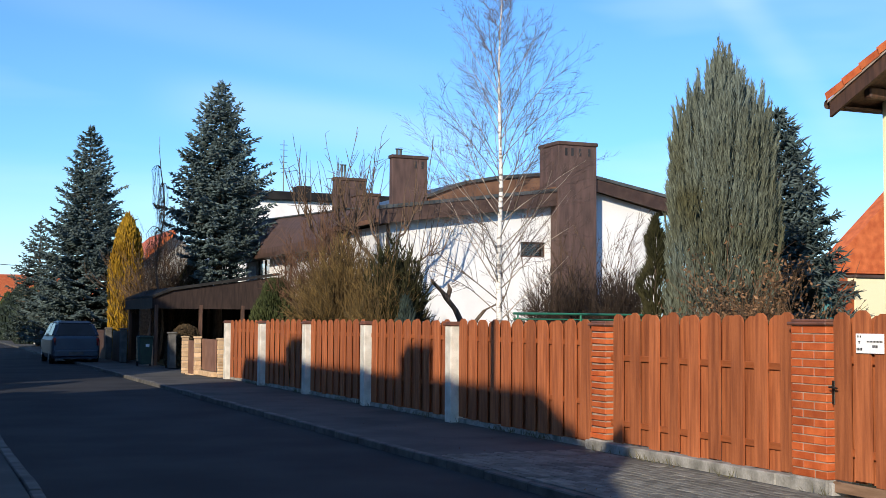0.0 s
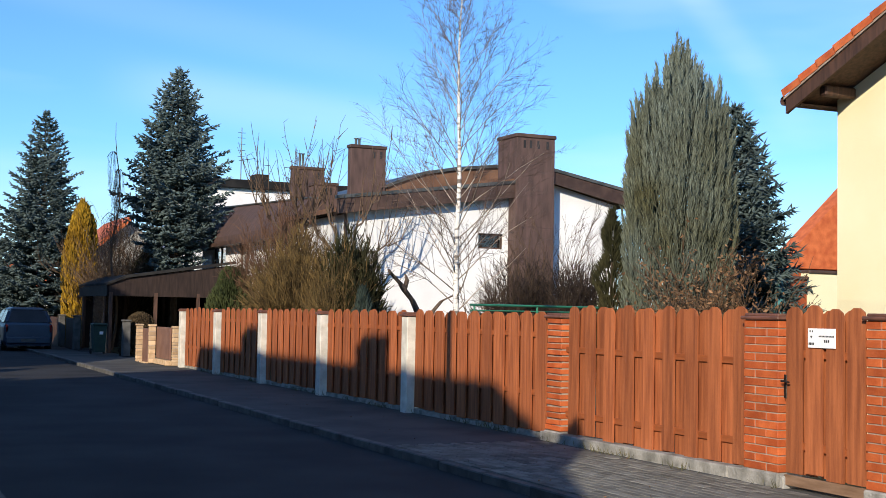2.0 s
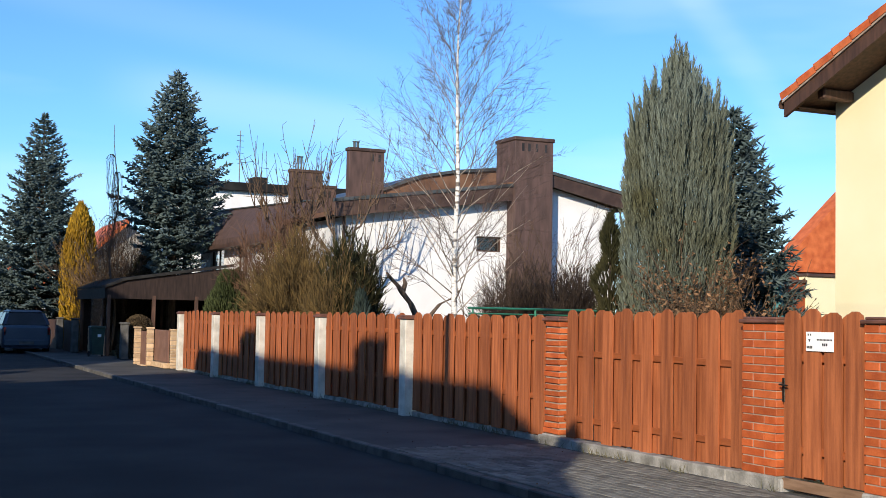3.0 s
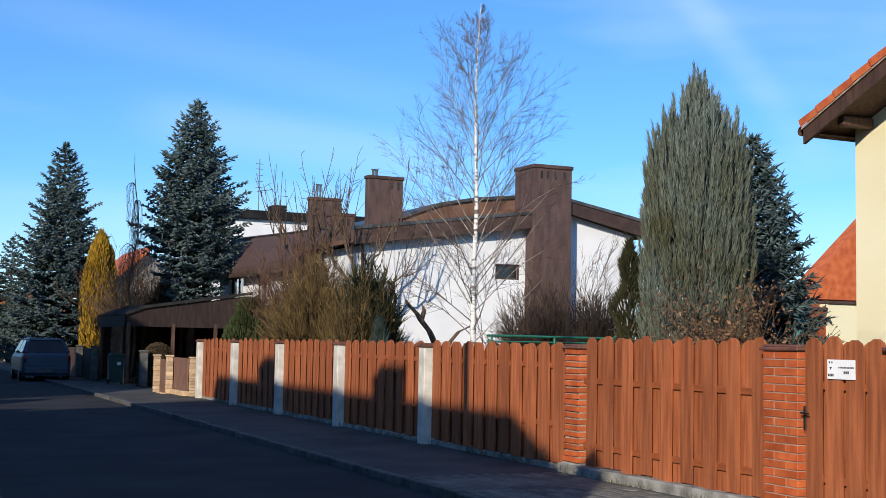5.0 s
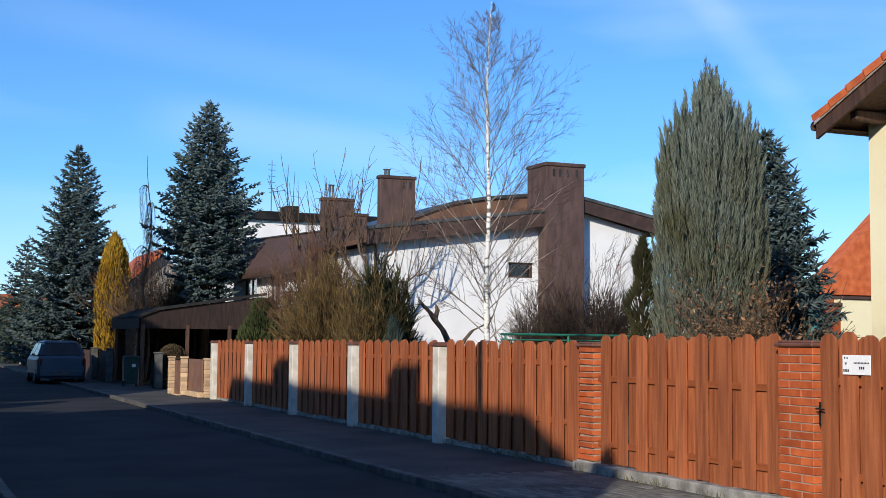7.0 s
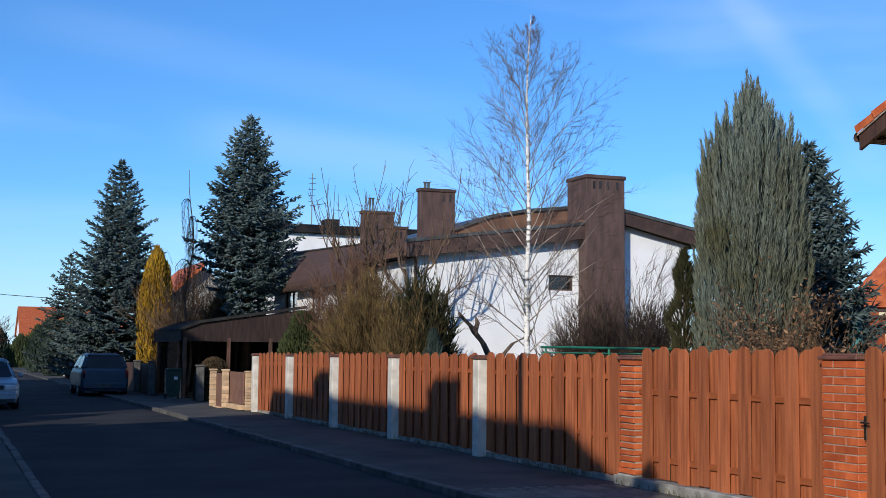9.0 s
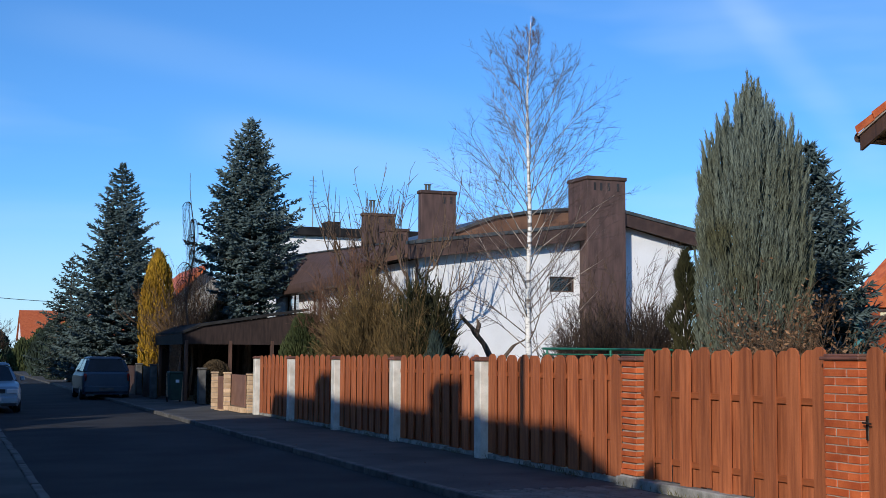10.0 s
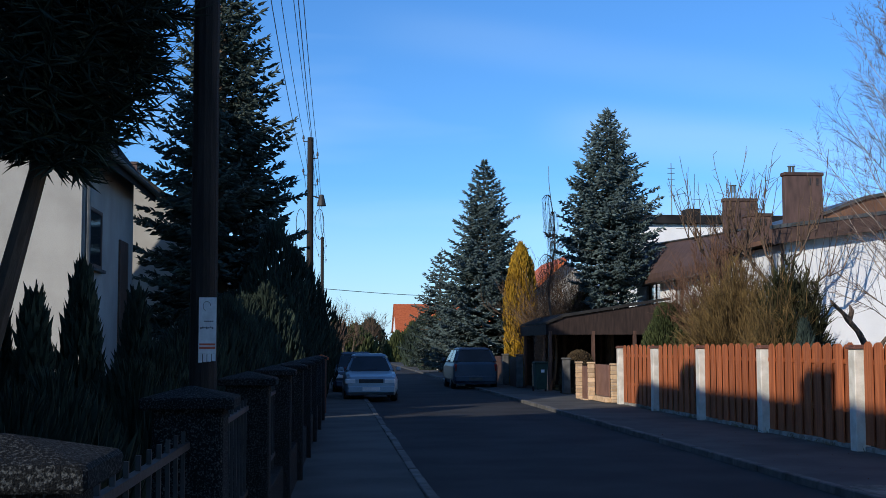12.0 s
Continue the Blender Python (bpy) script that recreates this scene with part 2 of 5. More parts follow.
PLASTIC = mat("black_plastic", (0.02, 0.02, 0.021), (0.035, 0.035, 0.036), 8, 60, 0.6)
LAMP = mat("lamp_lens", (0.6, 0.62, 0.62), (0.7, 0.7, 0.7), 8, 60, 0.15, bump=0)
REDLAMP = mat("red_lens", (0.35, 0.02, 0.015), (0.42, 0.03, 0.02), 8, 60, 0.2, bump=0)
GREENPL = mat("green_plastic", (0.01, 0.03, 0.02), (0.016, 0.042, 0.028), 6, 60, 0.5)
PARASOL = mat("teal_cloth", (0.04, 0.15, 0.17), (0.07, 0.22, 0.24), 6, 60, 0.85)
GREENNET = mat("green_rail_paint", (0.03, 0.2, 0.12), (0.05, 0.28, 0.17), 6, 60, 0.5)
BROWNDOOR = mat("brown_panel", (0.16, 0.08, 0.055), (0.22, 0.12, 0.085), 3, 40, 0.6)
PAPER = mat("weathered_paper", (0.62, 0.6, 0.58), (0.78, 0.77, 0.75), 9, 60, 0.9, bump=0)
REDINK = mat("red_ink", (0.5, 0.1, 0.05), (0.6, 0.14, 0.08), 5, 40, 0.8, bump=0)


# ---- mesh helpers ----
def part(name, bm, material, parent=None, label=""):
    me = bpy.data.meshes.new(name)
    if isinstance(bm, bmesh.types.BMesh):
        bm.to_mesh(me)
        bm.free()
    else:
        v, f = bm
        me.from_pydata([tuple(p) for p in v], [], [tuple(q) for q in f])
    me.materials.append(material)
    ob = new(name, me)
    if parent is not None:
        ob.parent = parent
    if label:
        ob["label"] = label
    return ob


def share(name, me, m, parent):
    ob = new(name, me)
    ob.parent = parent
    ob.matrix_basis = m
    return ob


def empty(name, label, category, group="", at=(0, 0, 0), rz=0.0):
    ob = new(name)
    ob.matrix_basis = pose(*at, 0, 0, rz)
    ob.empty_display_size = 0.1
    return tagged(ob, label, category, group)


def add_box(bm, lo, hi, bevel=0.0, rot=None):
    r = bmesh.ops.create_cube(bm, size=1.0)
    vs = r["verts"]
    c = [(a + b) / 2 for a, b in zip(lo, hi)]
    s = [b - a for a, b in zip(lo, hi)]
    bmesh.ops.scale(bm, vec=s, verts=vs)
    if rot is not None:
        bmesh.ops.rotate(bm, cent=(0, 0, 0), matrix=rot, verts=vs)
    bmesh.ops.translate(bm, vec=c, verts=vs)
    if bevel:
        es = list({e for v in vs for e in v.link_edges})
        bmesh.ops.bevel(bm, geom=es, offset=bevel, segments=1, affect='EDGES', profile=0.5)
    return bm


def boxes(*specs, bevel=0.0):
    bm = bmesh.new()
    for lo, hi in specs:
        add_box(bm, lo, hi, bevel)
    return bm


def prism(outline, axis, a, b):
    """A closed outline of (u, v) pushed from a to b along the axis: 'y' takes (x, z), 'x' takes (y, z), 'z' takes (x, y)."""
    bm = bmesh.new()

    def p3(u, v, w):
        return {"y": (u, w, v), "x": (w, u, v), "z": (u, v, w)}[axis]
    A = [bm.verts.new(p3(u, v, a)) for u, v in outline]
    Bv = [bm.verts.new(p3(u, v, b)) for u, v in outline]
    bm.faces.new(A)
    bm.faces.new(Bv[::-1])
    n = len(A)
    for i in range(n):
        bm.faces.new((A[i], Bv[i], Bv[(i + 1) % n], A[(i + 1) % n]))
    bmesh.ops.recalc_face_normals(bm, faces=bm.faces)
    return bm


def loft(sections):
    """Sections: lists of (x, y, z) rings of one length."""
    bm = bmesh.new()
    rings = [[bm.verts.new(p) for p in s] for s in sections]
    n = len(rings[0])
    for a, b in zip(rings, rings[1:]):
        for i in range(n):
            bm.faces.new((a[i], a[(i + 1) % n], b[(i + 1) % n], b[i]))
    bm.faces.new(rings[0][::-1])
    bm.faces.new(rings[-1])
    bmesh.ops.recalc_face_normals(bm, faces=bm.faces)
    return bm


def wall_with_holes(axis, at, thick, u0, u1, z0, z1, holes):
    """A straight wall as boxes round its openings. axis 'x': runs along x at y=at; 'y': runs along y at x=at."""
    bm = bmesh.new()
    us = sorted({u0, u1, *[h[0] for h in holes], *[h[1] for h in holes]})
    for a, b in zip(us, us[1:]):
        cuts = sorted((h[2], h[3]) for h in holes if h[0] <= a and h[1] >= b)
        z = z0
        for c, d in cuts + [(z1, z1)]:
            if c > z:
                if axis == 'x':
                    add_box(bm, (a, at, z), (b, at + thick, c))
                else:
                    add_box(bm, (at, a, z), (at + thick, b, c))
            z = d
    bmesh.ops.remove_doubles(bm, verts=bm.verts, dist=0.0005)
    return bm


def tubes(segs, sides=4):
    """Tapered rods: rows of x0 y0 z0 x1 y1 z1 r0 r1."""
    s = np.asarray(segs, float).reshape(-1, 8)
    p0, p1, r0, r1 = s[:, :3], s[:, 3:6], s[:, 6], s[:, 7]
    d = p1 - p0
    d /= np.linalg.norm(d, axis=1, keepdims=True) + 1e-9
    h = np.where(np.abs(d[:, 2:]) > 0.9, np.array([[1.0, 0, 0]]), np.array([[0, 0, 1.0]]))
    u = np.cross(d, h)
    u /= np.linalg.norm(u, axis=1, keepdims=True) + 1e-9
    w = np.cross(d, u)
    n, vs = len(s), []
    for p, r in ((p0, r0), (p1, r1)):
        for k in range(sides):
            a = 2 * math.pi * k / sides
            vs.append(p + (u * math.cos(a) + w * math.sin(a)) * r[:, None])
    v = np.stack(vs, 1).reshape(-1, 3)
    f = []
    for k in range(sides):
        f.append([k, (k + 1) % sides, sides + (k + 1) % sides, sides + k])
    f = np.array(f)
    faces = (np.arange(n)[:, None, None] * 2 * sides + f[None]).reshape(-1, 4)
    return v, faces


def stem(pts, rad, sides=8):
    """One unbroken round stem through the points."""
    bm = bmesh.new()
    rings = []
    for p, r in zip(pts, rad):
        rings.append([bm.verts.new((p[0] + r * math.cos(6.2832 * k / sides), p[1] + r * math.sin(6.2832 * k / sides), p[2])) for k in range(sides)])
    for a, b in zip(rings, rings[1:]):
        for k in range(sides):
            f = bm.faces.new((a[k], a[(k + 1) % sides], b[(k + 1) % sides], b[k]))
            f.smooth = True
    bm.faces.new(rings[0][::-1])
    bm.faces.new(rings[-1])
    return bm


def spindles(p0, p1, r, flat=0.5):
    """Small pointed sprays from p0 to p1, thickest at 45 percent of the way."""
    p0, p1, r = np.asarray(p0, float), np.asarray(p1, float), np.asarray(r, float)
    d = p1 - p0
    dn = d / (np.linalg.norm(d, axis=1, keepdims=True) + 1e-9)
    ref = np.random.normal(size=d.shape)
    u = np.cross(dn, ref)
    u /= np.linalg.norm(u, axis=1, keepdims=True) + 1e-9
    w = np.cross(dn, u)
    m = p0 + d * 0.45
    v = np.stack([p0, m + u * r[:, None], m + w * (r * flat)[:, None], m - u * r[:, None], m - w * (r * flat)[:, None], p1], 1).reshape(-1, 3)
    f = np.array([[0, 2, 1], [0, 3, 2], [0, 4, 3], [0, 1, 4], [5, 1, 2], [5, 2, 3], [5, 3, 4], [5, 4, 1]])
    faces = (np.arange(len(d))[:, None, None] * 6 + f[None]).reshape(-1, 3)
    return v, faces


def leaves(c, size):
    """Small bent leaves of two triangles each at the points c."""
    c = np.asarray(c, float)
    n = len(c)
    a, b = np.random.normal(size=(n, 3)), np.random.normal(size=(n, 3))
    a /= np.linalg.norm(a, axis=1, keepdims=True)
    b -= a * np.sum(a * b, 1, keepdims=True)
    b /= np.linalg.norm(b, axis=1, keepdims=True)
    s = size * np.random.uniform(0.6, 1.3, (n, 1))
    k = np.cross(a, b) * s * 0.25
    v = np.stack([c - a * s, c + b * s * 0.5 + k, c + a * s, c - b * s * 0.5 + k], 1).reshape(-1, 3)
    faces = (np.arange(n)[:, None, None] * 4 + np.array([[0, 1, 2], [0, 2, 3]])[None]).reshape(-1, 3)
    return v, faces


def join(*meshes):
    vs, fs, k = [], [], 0
    for v, f in meshes:
        vs.append(v)
        fs += [tuple(int(i) + k for i in q) for q in f]
        k += len(v)
    return np.concatenate(vs), fs


# ---- plants ----
def spruce(name, label, at, height, radius, material, seed, clear=0.06, whorls=34, fine=1.0, droop=0.18, group="conifers", thick=1.0, skirt=0.12):
    rng = np.random.RandomState(seed)
    np.random.seed(seed)
    tree = empty(name, label, "tree", group, at)
    part("trunk", tubes([(0, 0, -0.05, 0, 0, height * 0.5, 0.018 * height, 0.011 * height), (0, 0, height * 0.5, 0, 0, height * 0.99, 0.011 * height, 0.006)], 8), BARK, tree)
    P0, P1, R, limbs = [], [], [], []
    for i in range(whorls):
        q = i / (whorls - 1)
        z = height * (clear + (0.985 - clear) * q ** 0.93)
        reach = radius * (1 - q) ** 0.72 + 0.06
        if q < skirt:
            reach *= 1 - (0.18 if skirt < 0.2 else 0.66) * (1 - q / skirt)
        m = max(4, int(round((5 + 6 * (1 - q)) * fine)))
        spin = rng.uniform(0, 6.3)
        for k in range(m):
            a = spin + 6.283 * k / m + rng.normal(0, 0.14)
            L = reach * rng.uniform(0.72, 1.14)
            up = 0.25 * q - droop * (1 - q) + rng.normal(0, 0.06)
            out = np.array([math.cos(a), math.sin(a), 0])
            side = np.array([-math.sin(a), math.cos(a), 0])
            base = np.array([0, 0, z + rng.normal(0, 0.03) * height * 0.1])

            def at_s(s):
                return base + out * L * s + np.array([0, 0, L * (up * s + 0.22 * s * s)])
            limbs.append((*base, *at_s(0.6), 0.012 * L + 0.006, 0.006 * L + 0.003))
            steps = max(3, int(L / (0.17 / fine)) + 2)
            for j in range(steps):
                s = 0.16 + 0.84 * (j + rng.uniform(0, 0.6)) / steps
                s = min(s, 1.0)
                p = at_s(s)
                tl = (0.13 + 0.3 * L * (1.05 - s)) * rng.uniform(0.75, 1.2)
                for sg in (-1, 1):
                    e = p + (out * 0.62 + side * sg * 0.8) * tl + np.array([0, 0, -0.14 * tl + rng.normal(0, 0.05)])
                    nsub = 1 if tl < 0.3 else 2
                    for b in range(nsub):
                        st = p + (e - p) * (b * 0.42)
                        P0.append(st)
                        P1.append(st + (e - p) * (1.0 if nsub == 1 else 0.62) + rng.normal(0, 0.03, 3))
                        R.append(0.04 + 0.05 * tl)
                P0.append(p)
                P1.append(p + np.array([0, 0, 0.0]) + out * 0.12 + rng.normal(0, 0.06, 3) + np.array([0, 0, 0.1]))
                R.append(0.035)
            tip = at_s(1.0)
            P0.append(at_s(0.82))
            P1.append(tip + out * 0.14 + np.array([0, 0, 0.05]))
            R.append(0.045)
    for k in range(14):
        z = height * (0.955 + 0.045 * k / 14)
        a = rng.uniform(0, 6.3)
        P0.append((0, 0, z))
        P1.append((0.1 * math.cos(a), 0.1 * math.sin(a), z + 0.14))
        R.append(0.03)
    tagged(part("limb", tubes(limbs, 3), BARK, tree), kind="stuff")
    part("crown", spindles(P0, P1, np.array(R) * thick, 0.7), material, tree)
    return tree


def column_shrub(name, label, at, height, radius, material, seed, count=6000, spray=0.4, shape=None, lean=0.16, width=0.022, group="garden conifers"):
    rng = np.random.RandomState(seed)
    np.random.seed(seed)
    shrub = empty(name, label, "shrub", group, at)
    if shape is None:
        def shape(q):
            return (1 - q ** 2.6) * (0.72 + 0.28 * math.sin(min(1, q * 2.2) * 1.57))
    part("trunk", tubes([(0, 0, -0.05, 0, 0, height * 0.8, 0.05 * radius + 0.04, 0.015)], 6), BARK, shrub)
    q = rng.uniform(0, 1, count) ** 0.9
    a = rng.uniform(0, 6.283, count)
    lump = 1 + 0.10 * np.sin(a * 3 + q * 5 + seed) + 0.08 * np.sin(a * 7 - q * 11)
    rr = np.array([shape(t) for t in q]) * radius * lump * np.sqrt(rng.uniform(0.45, 1.0, count))
    p0 = np.stack([rr * np.cos(a), rr * np.sin(a), q * height * 0.97], 1)
    ln = spray * rng.uniform(0.5, 1.3, count)
    dirs = np.stack([np.cos(a) * lean, np.sin(a) * lean, np.ones(count)], 1) + rng.normal(0, 0.1, (count, 3))
    part("foliage", spindles(p0 - dirs * ln[:, None] * 0.4, p0 + dirs * ln[:, None] * 0.6, width * rng.uniform(0.7, 1.4, count), 0.6), material, shrub)
    return shrub


def grow(rng, segs, tips, p, d, length, r, level, maxlevel, kids, spread, up, wobble=0.12, taper=0.55, ratio=0.6, twig=0.003):
    n = max(2, int(3 + 2 * (maxlevel - level)))
    pts = [np.array(p, float)]
    d = np.array(d, float)
    step = length / n
    for i in range(n):
        d = d + rng.normal(0, wobble, 3) + np.array([0, 0, up])
        d /= np.linalg.norm(d)
        pts.append(pts[-1] + d * step)
    rs = [r * (1 - (1 - taper) * i / n) for i in range(n + 1)]
    for i in range(n):
        segs.append((*pts[i], *pts[i + 1], rs[i], rs[i + 1]))
    tips.append(pts[-1])
    if level >= maxlevel:
        return
    for k in range(kids[level]):
        s = rng.uniform(0.25, 1.0) * n
        i = min(int(s), n - 1)
        q = pts[i] + (pts[i + 1] - pts[i]) * (s - i)
        t = rng.normal(0, 1, 3)
        t -= d * (t @ d)
        t /= np.linalg.norm(t) + 1e-9
        nd = d * math.cos(spread) + t * math.sin(spread)
        grow(rng, segs, tips, q, nd, length * ratio * rng.uniform(0.6, 1.15), max(rs[i] * 0.55, twig), level + 1, maxlevel, kids, spread, up, wobble, taper, ratio, twig)


def bare_tree(name, label, at, stems, kids, material, trunk_material, seed, spread=0.6, up=0.05, wobble=0.12, ratio=0.6, maxlevel=3, category="tree", group="bare trees", twig=0.004):
    """Stems: rows of offset (x, y), direction, length and radius."""
    rng = np.random.RandomState(seed)
    tree = empty(name, label, category, group, at)
    trunk, twigs, tips = [], [], []
    for (ox, oy), d, L, r in stems:
        before = []
        grow(rng, before, tips, (ox, oy, -0.05), d, L, r, 0, maxlevel, kids, spread, up, wobble, 0.4, ratio, twig)
        n0 = max(2, int(3 + 2 * maxlevel))
        trunk += before[:n0]
        twigs += before[n0:]
    tagged(part("trunk" if category == "tree" else "stem", tubes(trunk, 6), trunk_material, tree), kind="" if category == "tree" else "stuff")
    tagged(part("twig", tubes(twigs, 3), material, tree), kind="stuff")
    return tree, tips
# ---- ground ----
def setting(name, bm, material, label, category):
    return tagged(part(name, bm, material), label, category, kind="structure")


setting("ground", boxes(((-600, -400, -0.6), (600, 900, -0.14))), SOIL, "bare winter ground with dry grass between the plots", "ground")
setting("road", boxes(((1.12, -60, -0.4), (5.53, 260, -0.08))), ASPHALT, "dark worn asphalt street in deep shade", "road")
setting("pavement_right", boxes(((5.65, -40, -0.3), (7.98, 260, -0.012))), PAVE_DARK, "grey footway beside the wooden fence", "pavement")
setting("pavement_left", boxes(((-0.62, -40, -0.3), (0.98, 260, 0.0))), PAVE_DARK, "narrow grey footway along the garden wall", "pavement")
setting("garden_right", boxes(((7.99, -40, -0.3), (60, 260, 0.02))), SOIL, "winter garden soil behind the wooden fence", "ground")
setting("garden_left", boxes(((-60, -40, -0.3), (-0.63, 260, 0.02))), SOIL, "shaded garden soil behind the garden wall", "ground")


def kerb_run(name, x0, y0, y1, drop=()):
    ob = empty(name, "worn concrete kerb stones along the street", "kerb")
    ob["kind"] = "structure"
    me = boxes(((-0.06, 0.006, -0.3), (0.06, 0.994, 0.012)), bevel=0.012)
    data = bpy.data.meshes.new("kerb_stone")
    me.to_mesh(data)
    me.free()
    data.materials.append(KERB)
    rng = random.Random(4)
    y = y0
    while y < y1:
        low = any(a <= y < b for a, b in drop)
        share("kerb_stone", data, pose(x0 + rng.uniform(-0.012, 0.012), y, (-0.05 if low else 0) + rng.uniform(-0.008, 0.006), 0, rng.uniform(-1, 1), rng.uniform(-0.6, 0.6)), ob)
        y += 1.0


kerb_run("kerb_right", 5.59, 4, 70)
kerb_run("kerb_left", 1.05, 4, 70)

# ---- wooden fence on the street ----
FX = 7.9


def board_mesh(name, w, h, t, seg=5):
    pts = [(-w / 2, 0), (w / 2, 0), (w / 2, h - w * 0.42)]
    for i in range(1, seg):
        a = math.pi * i / seg
        pts.append((w / 2 * math.cos(a), h - w * 0.42 + w * 0.42 * math.sin(a)))
    pts.append((-w / 2, h - w * 0.42))
    bm = prism([(u, v) for u, v in pts], "x", -t / 2, t / 2)
    me = bpy.data.meshes.new(name)
    bm.to_mesh(me)
    bm.free()
    me.materials.append(PICKET)
    return me


def fence_bay(label, y0, y1, z0, z1, pitch, w, x=FX, seed=1, rails=(0.45, 1.2), tilt=0.35):
    """A bay from y0 (far) to y1 (near) with boards in front of and behind the rails."""
    rng = random.Random(seed)
    bay = empty("fence_panel", label, "fence panel", "street fence panels", (x, (y0 + y1) / 2, 0))
    L = abs(y1 - y0)
    for rz in rails:
        part("rail", boxes(((-0.013, -L / 2, z0 + rz), (0.013, L / 2, z0 + rz + 0.07)), bevel=0.004), RAIL, bay)
    front, back = board_mesh("board", w, z1 - z0, 0.022), board_mesh("board", max(w * 0.98, pitch * 0.74), z1 - z0 - 0.01, 0.022)
    n = max(2, int(round(L / pitch)))
    p = L / n
    for i in range(n):
        y = -L / 2 + (i + 0.5) * p
        share("board", front, pose(-0.025, y + rng.uniform(-0.012, 0.012), z0 + rng.uniform(-0.018, 0.018), rng.uniform(-tilt, tilt), 0, 0), bay)
        if i < n - 1:
            share("board", back, pose(0.025, y + p / 2 + rng.uniform(-0.01, 0.01), z0 + rng.uniform(-0.018, 0.014), rng.uniform(-tilt, tilt), 0, 0), bay)
    return bay


POSTS = [33.6, 29.95, 26.15, 22.3, 18.2]


def concrete_post():
    post = empty("concrete_post", "pale cast concrete fence post with a dark flat cap", "fence post", "concrete fence posts", (FX, 0, 0))
    part("shaft", boxes(((-0.13, -0.12, -0.1), (0.09, 0.12, 1.5)), bevel=0.012), CONCRETE, post)
    part("cap", boxes(((-0.16, -0.15, 1.5), (0.12, 0.15, 1.535)), ((-0.13, -0.12, 1.53), (0.09, 0.12, 1.565)), bevel=0.008), CAP, post, "dark brown cap")
    return post


first = concrete_post()
first.matrix_basis = pose(FX, POSTS[0], 0)
for y in POSTS[1:]:
    copy_thing(first, pose(FX, y, 0, 0, 0, random.uniform(-1, 1)))
for i, (a, b) in enumerate(zip(POSTS, POSTS[1:])):
    fence_bay("reddish-brown stained picket fence panel between concrete posts", a - 0.12, b + 0.12, 0.07, 1.6, 0.42, 0.265, FX + 0.02, 10 + i)
fence_bay("reddish-brown stained board fence panel beside the concrete post", 18.08, 13.82, 0.07, 1.6, 0.387, 0.275, FX + 0.02, 20)
fence_bay("sunlit reddish-brown board fence panel between brick pillars", 13.44, 9.84, 0.11, 1.67, 0.381, 0.21, FX + 0.03, 21, rails=(0.2, 0.99))
setting("fence_plinth", boxes(((7.9, 13.7, -0.1), (7.99, 33.9, 0.06)), ((7.79, 10.09, -0.1), (8.02, 13.86, 0.1)), ((7.785, 9.25, -0.1), (8.02, 10.08, 0.105)), bevel=0.012), PLINTH, "weathered concrete plinth under the fence", "plinth")


def brick_pillar(y0, y1, z0, z1, x0, x1, label, single=False):
    """Running bond round a mortar core, with a clay cap."""
    pillar = empty("brick_pillar", label, "gate pillar", "brick fence pillars", (x0, y0, 0))
    L, D = y1 - y0, x1 - x0
    part("core", boxes(((0.022 if single else 0.008, 0.012, z0), (D - 0.012, L - 0.012, z1))), MORTAR, pillar, "pale mortar joints")
    part("foot", boxes(((-0.022, -0.02, -0.1), (D + 0.02, L + 0.02, z0)), bevel=0.015), PLINTH, pillar, "concrete foot")
    n = int(round((z1 - z0) / 0.078))
    ch = (z1 - z0) / n
    j = 0.02 if single else 0.011
    full, half = (L - j) * 2 / 3, (L - j) / 3

    def brick(ly, lx):
        bm = boxes(((0, 0, 0), (lx, ly, ch - j)), bevel=0.004)
        me = bpy.data.meshes.new("brick")
        bm.to_mesh(me)
        bm.free()
        me.materials.append(BRICK)
        return me
    dx = (D - j) / 3
    meshes = {"sf": brick(full, dx), "sh": brick(half, dx), "ef": brick(half, D - dx - j), "e2": brick(half, dx)}
    whole = [brick(L - cutoff, D) for cutoff in (0.0, 0.015, 0.03)] if single else []
    rng = random.Random(int(y0 * 10))
    for k in range(n):
        z = z0 + k * ch + j / 2

        def lay(key, x, y):
            share("brick", meshes[key], pose(x + rng.uniform(-0.002, 0.002), y + rng.uniform(-0.002, 0.002), z), pillar)
        if single:
            share("brick", whole[k % 3], pose(rng.uniform(-0.008, 0.006), rng.uniform(-0.006, 0.006), z, rng.uniform(-1.2, 1.2), 0, rng.uniform(-1, 1)), pillar)
        elif k % 2:
            lay("sf", 0, 0), lay("sh", 0, full + j), lay("ef", dx + j, 0)
        else:
            lay("sh", 0, 0), lay("sf", 0, half + j), lay("ef", dx + j, full + j)
            lay("e2", dx + j, 0)
    part("cap", boxes(((-0.03, -0.03, z1), (D + 0.03, L + 0.03, z1 + 0.035)), ((0, 0, z1 + 0.03), (D, L, z1 + 0.06)), bevel=0.01), CAP, pillar, "dark brown clay cap")
    return pillar


brick_pillar(13.44, 13.81, 0.115, 1.52, 7.845, 8.08, "orange-red clinker brick pillar with thick mortar, partly shaded", True)
brick_pillar(9.32, 9.82, 0.12, 1.545, 7.78, 8.13, "orange-red clinker brick gate pillar beside the gate")
brick_pillar(7.66, 8.19, 0.12, 1.555, 7.78, 8.13, "orange-red clinker brick gate pillar next to the gate latch side")


